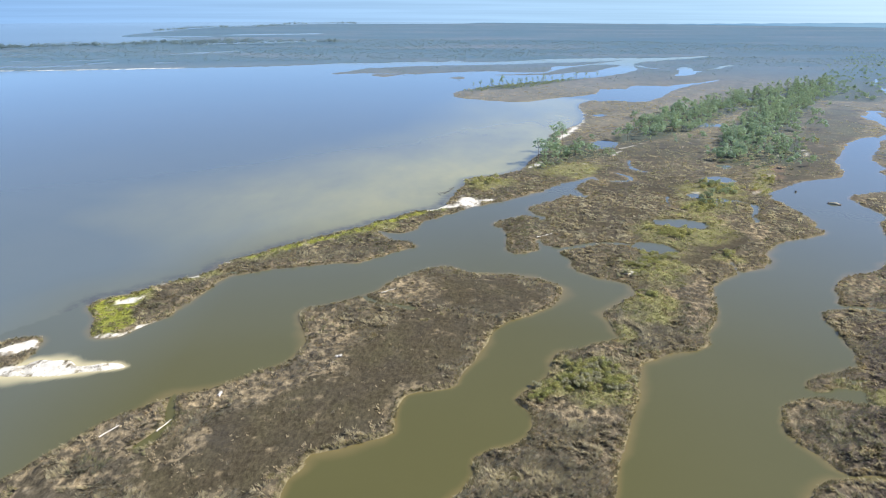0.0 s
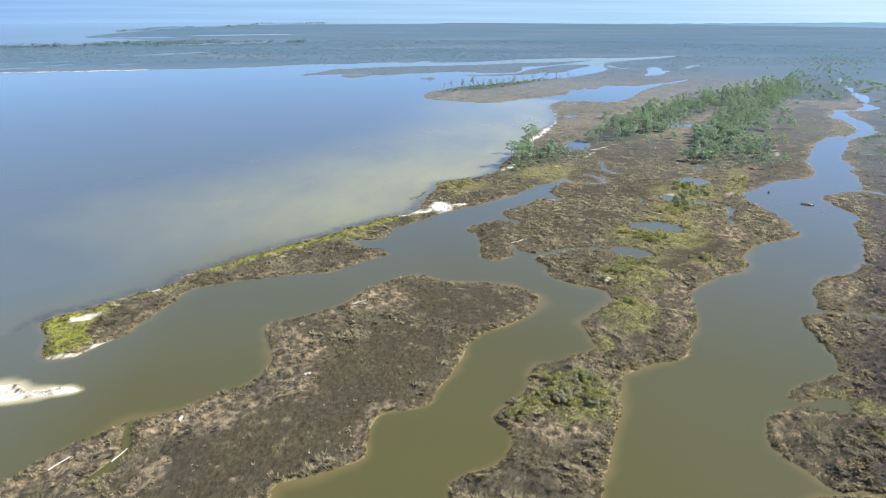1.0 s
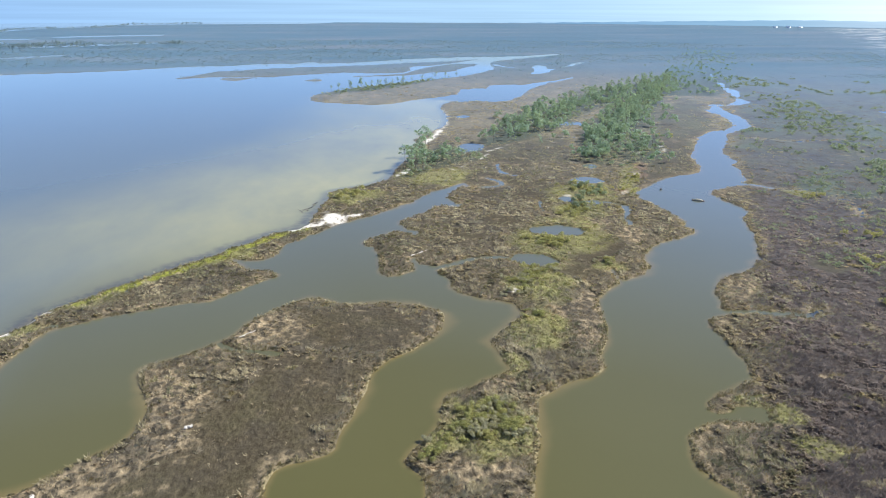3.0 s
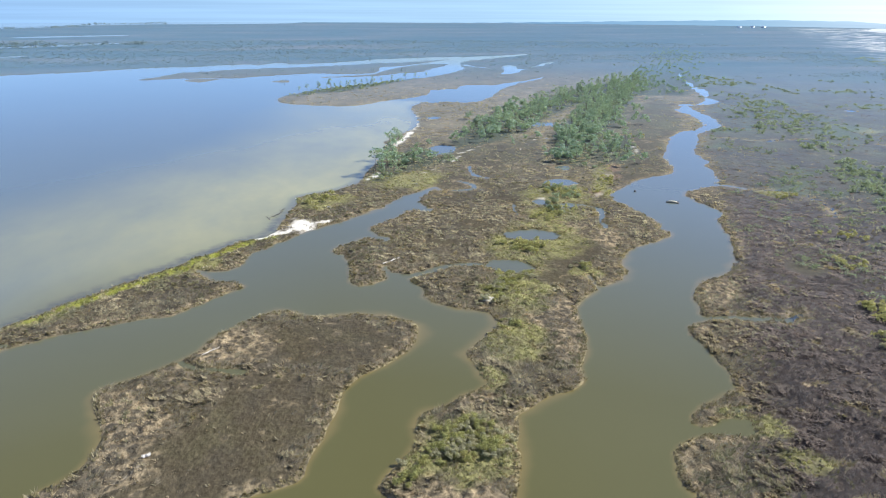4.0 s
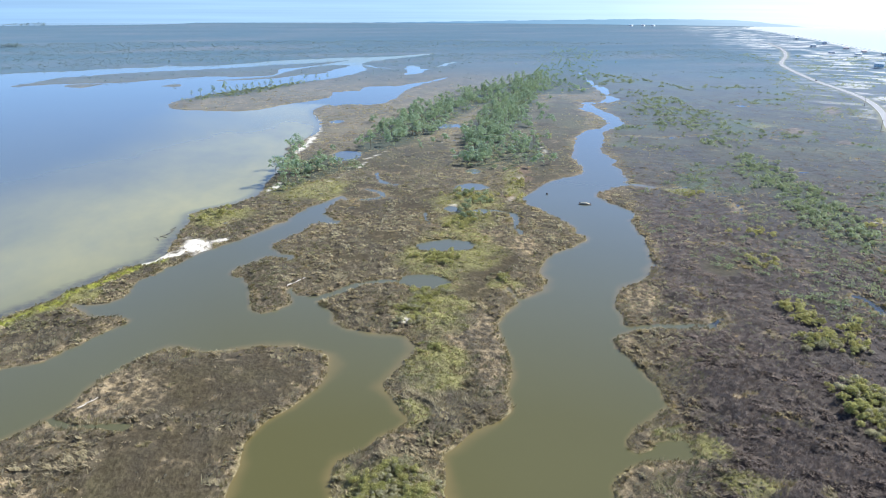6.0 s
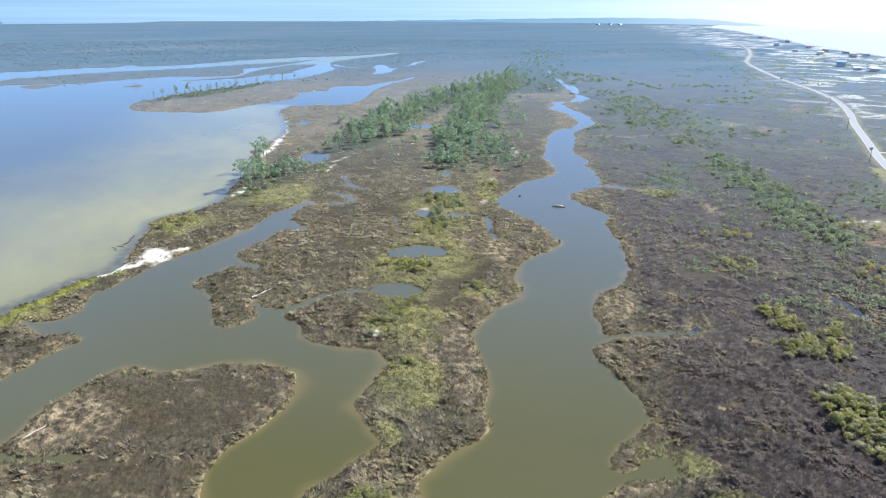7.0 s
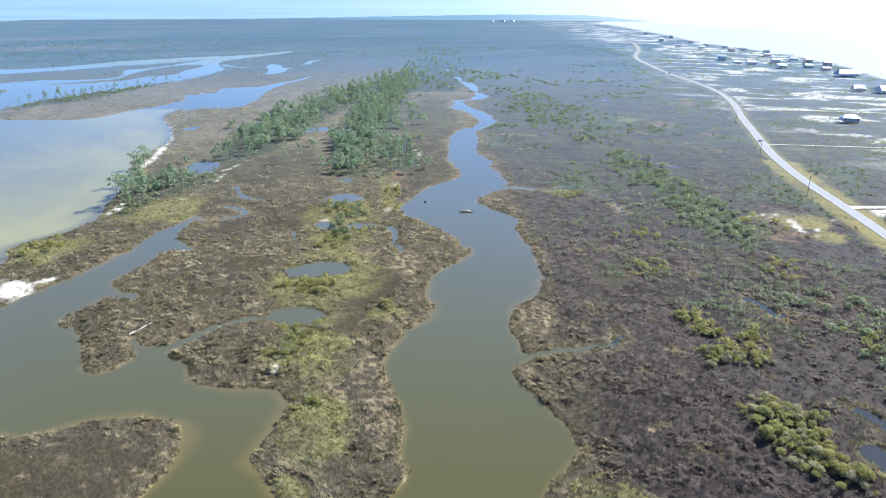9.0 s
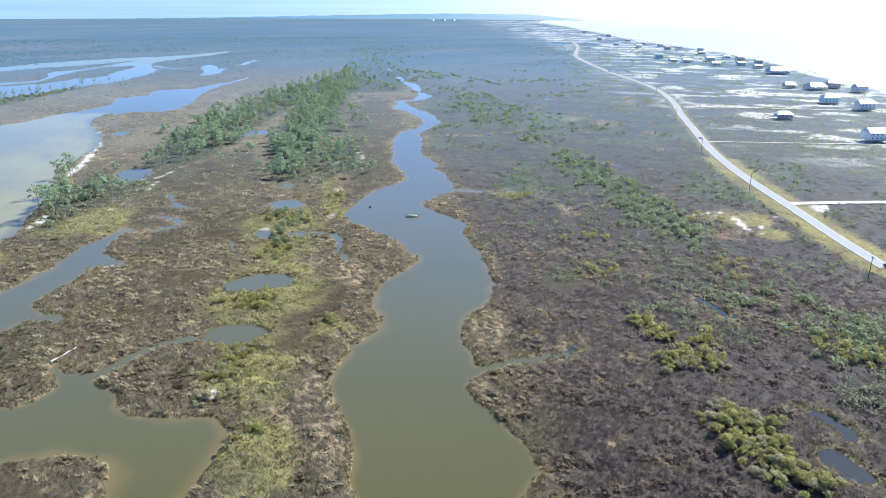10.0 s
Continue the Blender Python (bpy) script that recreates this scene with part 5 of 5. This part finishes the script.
trees = []
for outline, n in ((WOOD_WEST, 230), (WOOD_MID, 170), (WOOD_FAR, 260), (WOOD_EDGE, 10), (WOOD_BAY, 9)):
    trees += inside_points(outline, n, 270 + n)
trees = np.array(trees)
rng = np.random.default_rng(99)
trees += rng.normal(0, 1, trees.shape) * rng.choice([8.0, 8.0, 22.0], (len(trees), 1))
trees = trees[look_up(shore, trees[:, 0], trees[:, 1]) > 1.5]
crowns("pine_woods", trees[:, 0], trees[:, 1], rng.uniform(4, 8.5, len(trees)) * np.clip(1.6 - trees[:, 1] / 1200, 0.5, 1), rng.uniform(5, 12, len(trees)) * np.clip(1.5 - trees[:, 1] / 1100, 0.45, 1), 8, 16, NEEDLE, "dense green pine woods behind the nearer pines", 98)
x, y, r, rng = scatter(5200, 200, 460, 35, 82, 89)
ok = (look_up(shore, x, y) > 3) & (x > 225) & (look_up(road_d, x, y) > 14) & (rough_noise(x, y, 24, 141, 3) > 0.45 + 0.2 * rng.random(len(x)))
woods("roadside_scrub", x[ok], y[ok], rng.uniform(1.0, 2.6, ok.sum()), rng.uniform(0.8, 2.2, ok.sum()), 16, THICKET, "mixed green and grey scrub beside the road", 88)
x, y, r, rng = scatter(16000, 420, 1900, 25, 78, 83)
ok = (look_up(shore, x, y) > 3) & (look_up(gulf_d, x, y) < 400) & (look_up(gulf_d, x, y) > 30) & (look_up(road_d, x, y) > 12) & (rough_noise(x, y, 30, 151, 3) > 0.34 + 0.25 * rng.random(len(x)))
woods("dune_scrub", x[ok], y[ok], 0.003 * r[ok] + 0.5, rng.uniform(0.5, 1.6, ok.sum()), 7, THICKET, "low dark scrub between the dunes", 84)
# thickets: low undergrowth in the woods and on the far marsh
pts = []
for outline, n in ((WOOD_WEST, 260), (WOOD_MID, 200), (WOOD_EDGE, 30), (WOOD_BAY, 40), (EAST_THICKET, 260), (EAST_SCRUB, 60), (NORTH_SCRUB, 220), (WOOD_SPIT, 200)):
    pts += inside_points(outline, n, 170 + n)
pts = np.array(pts)
rng = np.random.default_rng(93)
pts += rng.normal(0, 8, pts.shape)
keep = look_up(shore, pts[:, 0], pts[:, 1]) > 0.8
pts = pts[keep]
crowns("thicket", pts[:, 0], pts[:, 1], rng.uniform(2.5, 6, len(pts)), rng.uniform(1.0, 3.6, len(pts)), 5, 12, THICKET, "low dark green evergreen thicket", 94)
x, y, r, rng = scatter(36000, 240, 1700, -30, 80, 95)
ok = (look_up(shore, x, y) > 2) & (rough_noise(x, y, 45, 121, 3) > 0.42 + 0.3 * rng.random(len(x))) & ((look_up(sand, x, y) < 0.3) | (look_up(gulf_d, x, y) < 390)) & (look_up(road_d, x, y) > 12) & (look_up(gulf_d, x, y) > 35)
leafy = ok & (rough_noise(x, y, 70, 123, 3) > 0.42 + 0.12 * rng.random(len(x))) & (r > 330) & (r < 1250) & (look_up(heath, x, y) > 0.5) & (look_up(gulf_d, x, y) > 395)
ok &= ~leafy & (r < 900)
crowns("green_scrub", x[leafy], y[leafy], 0.0058 * r[leafy] + 1.0, rng.uniform(0.8, 2.6, leafy.sum()), 4, 8, THICKET, "patches of low green evergreen scrub on the marsh", 86)
crowns("low_scrub", x[ok], y[ok], 0.0040 * r[ok] + 0.6, rng.uniform(0.5, 1.5, ok.sum()), 2, 8, GREYLEAF, "scattered low grey-green marsh scrub", 96)


# ---- the road ----
def ribbon(name, line, offsets, z, material, label, category="road"):
    """A strip along a line between two offsets from its middle."""
    p = smooth_line(line, False, 5.0)
    t = np.gradient(p, axis=0)
    t /= np.linalg.norm(t, axis=1)[:, None]
    nrm = np.stack([-t[:, 1], t[:, 0]], 1)
    m = len(p)
    rows = [np.column_stack([p + nrm * o, np.full(m, zz)]) for o, zz in ((offsets[0], z - 0.3), (offsets[0], z), (offsets[1], z), (offsets[1], z - 0.3))]
    co = np.vstack(rows)
    i = np.arange(m - 1)
    fc = np.vstack([np.stack([i + k * m, i + 1 + k * m, i + 1 + (k + 1) * m, i + (k + 1) * m], 1) for k in range(3)])
    return fast_mesh(name, co, fc[:, ::-1], material, "structure", label, category)


ribbon("road", ROAD, (-3.4, 3.4), 0.95, ASPHALT, "pale grey worn two-lane asphalt road")
ribbon("road_line", ROAD, (-3.1, -2.95), 0.96, PAINT, "white painted edge line")
ribbon("road_line", ROAD, (2.95, 3.1), 0.96, PAINT, "white painted edge line")
SIDE = [(417, 292), (432, 284), (468, 261), (560, 200)]
ribbon("side_road", SIDE, (-2.6, 2.6), 0.92, SANDROAD, "sandy unpaved side road")
ribbon("side_road", [(705, 569), (797, 483), (840, 440)], (-2, 2), 0.9, SANDROAD, "sandy track to the beach houses")
ribbon("side_road", [(545, 431), (633, 359), (680, 320)], (-1.2, 1.2), 0.9, SANDROAD, "sandy track to the beach houses")


# ---- utility poles, cars, houses ----
def utility_pole():
    ob = thing("utility_pole", "dark wooden utility pole with a crossarm beside the road", "pole", "utility poles")
    part("pole", rod(bmesh.new(), (0, 0, -0.5), (0, 0, 11.2), 0.19, 0.12, 8), POLEWOOD, ob)
    arm = part("crossarm", box(bmesh.new(), -1.3, 1.3, -0.16, -0.05, 10.5, 10.65, 0.02), POLEWOOD, ob)
    for ix in (-1.15, -0.45, 0.45, 1.15):
        part("insulator", rod(bmesh.new(), (ix, -0.1, 10.65), (ix, -0.1, 10.9), 0.06, 0.04, 6), PORCELAIN, arm)
    return ob


POLES = [
    (329.7, 211.1), (427.5, 322.8), (504.6, 409.2), (616.5, 513.8), (752.6, 641.4),
]
first_pole = utility_pole()
for i, (px, py) in enumerate(POLES):
    m = pose(px, py, ground_z(px, py), 0, 0, 55 + 4 * i)
    if i == 0:
        first_pole.matrix_basis = m
    else:
        copy_thing(first_pole, m)


def car(colour, label, at):
    ob = thing("car", label, "car", "cars on the road", at)
    bm = bmesh.new()
    box(bm, -0.9, 0.9, -2.25, 2.25, 0.32, 0.92, 0.12)
    part("body", bm, plain("car_paint", colour, 0.25, 0.2, 1.0, 0.05), ob)
    bm = bmesh.new()
    box(bm, -0.76, 0.76, -1.75, 0.85, 0.9, 1.45, 0.05)
    for v in bm.verts:
        if v.co.z > 1.3:
            v.co.x *= 0.82
            v.co.y = v.co.y * 0.72 - 0.15
    part("cabin", bm, GLASS, ob, "dark glass cabin")
    part("roof", box(bmesh.new(), -0.58, 0.58, -1.35, 0.42, 1.44, 1.49, 0.02), plain("car_roof", colour, 0.25, 0.2, 1.0, 0.05), ob)
    for wx_ in (-0.82, 0.82):
        for wy_ in (-1.4, 1.4):
            w = part("wheel", rod(bmesh.new(), (wx_ - 0.1, wy_, 0.33), (wx_ + 0.1, wy_, 0.33), 0.33, 0.33, 14), TYRE, ob)
            part("rim", rod(bmesh.new(), (wx_ - 0.11, wy_, 0.33), (wx_ + 0.11, wy_, 0.33), 0.19, 0.19, 10), PORCELAIN, w)
    return ob


car((0.04, 0.06, 0.16), "dark blue saloon car driving on the road", pose(353.5, 213.2, 0.95, 0, 0, -36))
car((0.62, 0.62, 0.62), "pale saloon car driving on the road", pose(551, 441.8, 0.95, 0, 0, -47))
car((0.05, 0.05, 0.05), "dark car on the road far away", pose(946, 882, 0.95, 0, 0, -35))

# siding and roof colours whitened, haze put into the paint
WALLS = [(0.50, 0.54, 0.60), (0.78, 0.84, 0.88), (0.72, 0.64, 0.62), (0.86, 0.86, 0.85), (0.62, 0.70, 0.80), (0.58, 0.76, 0.83)]
ROOFS = [(0.66, 0.66, 0.65), (0.60, 0.65, 0.68), (0.45, 0.38, 0.37), (0.68, 0.69, 0.70), (0.42, 0.45, 0.49), (0.50, 0.57, 0.62)]
WALL_MATS = [plain("house_siding", c, 0.75, 0, 1.5, 0.1) for c in WALLS]
ROOF_MATS = [plain("metal_roof", c, 0.45, 0.3, 2.0, 0.1) for c in ROOFS]
WORDS = ["dark timber", "pale blue", "brick red", "white", "slate blue", "turquoise"]


def beach_house(px, py, w, colour, turn, rng):
    z0 = ground_z(px, py)
    ob = thing("beach_house", WORDS[colour] + " wooden beach house on stilts with a pitched metal roof", "house", "beach houses", pose(px, py, z0, 0, 0, turn))
    d, hs = w * rng.uniform(0.6, 0.85), rng.uniform(1.6, 2.4)
    storeys = 1 if w > 20 or rng.random() < 0.5 else 2
    hw = 2.9 * storeys
    x1, y1, top = w / 2, d / 2, hs + hw
    part("wall", box(bmesh.new(), -x1, x1, -y1, y1, hs, top, 0.03), WALL_MATS[colour], ob)
    bm = bmesh.new()
    o, rise = 0.7, d * 0.26
    ridge = x1 * rng.uniform(0.45, 1.0) + (0.7 if storeys == 1 else 0)
    lo = [bm.verts.new(v) for v in ((-x1 - o, -y1 - o, top), (x1 + o, -y1 - o, top), (x1 + o, y1 + o, top), (-x1 - o, y1 + o, top))]
    up = [bm.verts.new((v.co.x, v.co.y, v.co.z + 0.18)) for v in lo]
    ra, rb = bm.verts.new((-ridge, 0, top + rise)), bm.verts.new((ridge, 0, top + rise))
    bm.faces.new(lo[::-1])
    for i in range(4):
        bm.faces.new((lo[i], lo[(i + 1) % 4], up[(i + 1) % 4], up[i]))
    for f in ((up[0], up[1], rb, ra), (up[2], up[3], ra, rb), (up[1], up[2], rb), (up[3], up[0], ra)):
        bm.faces.new(f)
    part("roof", bm, ROOF_MATS[colour], ob)
    for sx in np.linspace(-x1 + 0.3, x1 - 0.3, 4):
        for sy in (-y1 + 0.3, y1 - 0.3):
            part("stilt", box(bmesh.new(), sx - 0.18, sx + 0.18, sy - 0.18, sy + 0.18, -0.6, hs), DECKWOOD, ob)
    deck = part("deck", box(bmesh.new(), -x1, x1, -y1 - 2.6, -y1 - 0.003, hs - 0.25, hs), DECKWOOD, ob)
    part("rail", box(bmesh.new(), -x1, x1, -y1 - 2.6, -y1 - 2.5, hs + 0.9, hs + 1.0), TRIM, deck)
    for sx in np.linspace(-x1 + 0.1, x1 - 0.1, 6):
        part("post", box(bmesh.new(), sx - 0.06, sx + 0.06, -y1 - 2.6, -y1 - 2.48, -0.4, hs + 0.9), DECKWOOD, deck)
    for st in range(storeys):
        for sx in np.linspace(-x1 * 0.7, x1 * 0.7, 4):
            for sy, side in ((-y1, -1), (y1, 1)):
                zb = hs + 0.9 + 2.9 * st
                win = part("window", box(bmesh.new(), sx - 0.65, sx + 0.65, min(sy, sy + side * 0.06), max(sy, sy + side * 0.06), zb, zb + 1.4), TRIM, ob)
                part("pane", box(bmesh.new(), sx - 0.55, sx + 0.55, min(sy, sy + side * 0.08), max(sy, sy + side * 0.08), zb + 0.1, zb + 1.3), GLASS, win)
    return ob


HOUSES = [
    (715, 460, 15, 0), (663, 353, 16, 1), (973, 594, 14, 2), (990, 568, 22, 3), (1024, 561, 16, 2), (1009, 520, 16, 4),
    (845, 441, 18, 3), (866, 489, 16, 5), (1156, 713, 30, 4), (1224, 787, 14, 2), (1251, 836, 14, 5), (1375, 944, 14, 4),
    (1281, 920, 16, 3), (1253, 1018, 16, 5), (1219, 928, 18, 3), (1195, 942, 14, 4), (1428, 1039, 14, 2), (1515, 1278, 14, 3),
    (1520, 1355, 14, 4), (1695, 1567, 14, 3), (1200, 854, 14, 1), (1488, 1173, 14, 2),
]
rng = np.random.default_rng(131)
for px, py, w, colour in HOUSES:
    beach_house(px, py, w, colour, -40 + rng.normal(0, 8), rng)
row = smooth_line(GULF[3:11], False, 40.0)
for i in range(2, len(row), 2):
    t = row[min(i + 1, len(row) - 1)] - row[i - 1]
    t /= np.hypot(*t)
    px, py = row[i] + np.array([-t[1], t[0]]) * (48 + 30 * rng.random())
    if min(math.hypot(px - q[0], py - q[1]) for q in HOUSES) > 32:
        beach_house(float(px), float(py), rng.uniform(11, 15), int(rng.integers(1, 6)), -40 + rng.normal(0, 10), rng)


def far_building(px, py, w, h, turn):
    ob = thing("white_building", "low white building far away on the coast", "building", "far white buildings", pose(px, py, ground_z(px, py), 0, 0, turn))
    part("wall", box(bmesh.new(), -w / 2, w / 2, -8, 8, -1, h, 0.1), WALL_MATS[3], ob)
    part("roof", box(bmesh.new(), -w / 2 - 0.6, w / 2 + 0.6, -8.6, 8.6, h + 0.003, h + 1.0, 0.1), ROOF_MATS[3], ob)


for px, py, w, h in ((2428, 3434, 30, 6), (2489, 3410, 22, 8), (2541, 3390, 34, 6.5)):
    far_building(px, py, w, h, 38)


# ---- small things: islet, stub, logs ----
def raft():
    ob = thing("reed_raft", "low straw-covered floating raft in the channel", "raft", at=pose(229.1, 397.2, 0, 0, 0, -32))
    part("float", box(bmesh.new(), -3.6, 3.6, -1.3, 1.3, -0.25, 0.35, 0.15), POLEWOOD, ob)
    bm = bmesh.new()
    bmesh.ops.create_icosphere(bm, subdivisions=3, radius=1, matrix=Matrix.Translation((-0.2, 0, 0.35)) @ Matrix.Diagonal((2.9, 1.05, 0.75, 1)))
    for v in bm.verts:
        v.co += Vector((noise.noise(v.co * 1.3), noise.noise(v.co * 1.3 + Vector((9, 0, 0))), noise.noise(v.co * 2.1))) * 0.3
    part("reeds", bm, plain("dry_reeds", (0.50, 0.43, 0.29), 0.9, 0, 0.5, 0.3), ob, "heap of pale dry reeds")
    for sx in (-3.2, 3.2):
        part("corner_post", rod(bmesh.new(), (sx, 0.9, -0.8), (sx, 0.9, 1.1), 0.12, 0.1, 6), POLEWOOD, ob)


def log(px, py, turn, length, radius, label):
    ob = thing("driftwood_log", label, "driftwood", "driftwood", pose(px, py, max(ground_z(px, py), 0.05) + radius * 0.9, 0, 0, turn))
    bm = bmesh.new()
    pts = [Vector((length * (i / 6 - 0.5), 0.12 * math.sin(i * 1.7 + px), 0.08 * math.sin(i * 2.3))) for i in range(7)]
    rings = [[bm.verts.new(p + Vector((0, math.cos(q * 0.9), math.sin(q * 0.9))) * radius * (1 - 0.06 * i) * (1 + 0.12 * math.sin(q * 3 + i))) for q in range(7)] for i, p in enumerate(pts)]
    for lower, upper in zip(rings, rings[1:]):
        for q in range(7):
            bm.faces.new((lower[q], lower[(q + 1) % 7], upper[(q + 1) % 7], upper[q]))
    bm.faces.new(rings[0])
    bm.faces.new(rings[-1][::-1])
    part("trunk", bm, DRIFT, ob)
    bm = bmesh.new()
    rod(bm, pts[4], pts[4] + Vector((0.5, 0.7, 0.35)), radius * 0.5, radius * 0.2, 6)
    part("branch", bm, DRIFT, ob)


def snag(px, py, turn, label):
    ob = thing("fallen_branch", label, "driftwood", "driftwood", pose(px, py, 0.1, 0, 0, turn))
    bm = bmesh.new()
    rod(bm, (-2.2, 0, -0.2), (1.8, 0.3, 0.5), 0.16, 0.08, 6)
    part("trunk", bm, POLEWOOD, ob)
    for k_ in range(5):
        a_ = -1.2 + 0.5 * k_
        part("branch", rod(bmesh.new(), (-0.8 + 0.5 * k_, 0.1, 0.1), (0.4 + 0.5 * k_, 1.6 * math.sin(a_ * 2.1), 0.9), 0.07, 0.02, 5), POLEWOOD, ob)


for px, py, turn in ((2.5, 421, 20), (4.5, 425, 75), (0.5, 417.5, 140), (5.5, 430, 40), (-2, 414.5, 100)):
    snag(px, py, turn, "dark dead branch lying in the bay shallows")
raft()
stub = thing("channel_stump", "dark wooden stump standing in the channel", "stump", at=pose(219.6, 425.1, 0))
part("stump", rod(bmesh.new(), (0, 0, -0.8), (0, 0, 0.9), 0.75, 0.5, 9), POLEWOOD, stub)
log(50.7, 334, 35, 10.5, 0.30, "long bleached driftwood log lying across the creek mouth")
log(-89.6, 163.6, 62, 8.5, 0.22, "bleached driftwood log on the marsh wrack")
log(-76.5, 166, 70, 6.0, 0.2, "bleached driftwood log on the marsh wrack")
log(-22, 262, 40, 7.0, 0.2, "bleached driftwood log on the marsh wrack")
log(-33.9, 205.3, 10, 2.2, 0.5, "short white block of driftwood on the marsh")
log(-65.7, 181.5, 80, 2.6, 0.5, "short white block of driftwood on the marsh")
for px, py, turn, length in ((220.6, 603, 30, 5.0), (205.4, 582.6, 110, 4.0), (194, 564.5, 60, 4.5), (290, 592, 15, 6.0), (152, 391, 80, 3.0)):
    log(px, py, turn, length, 0.32, "bleached fallen trunk lying on the open marsh")
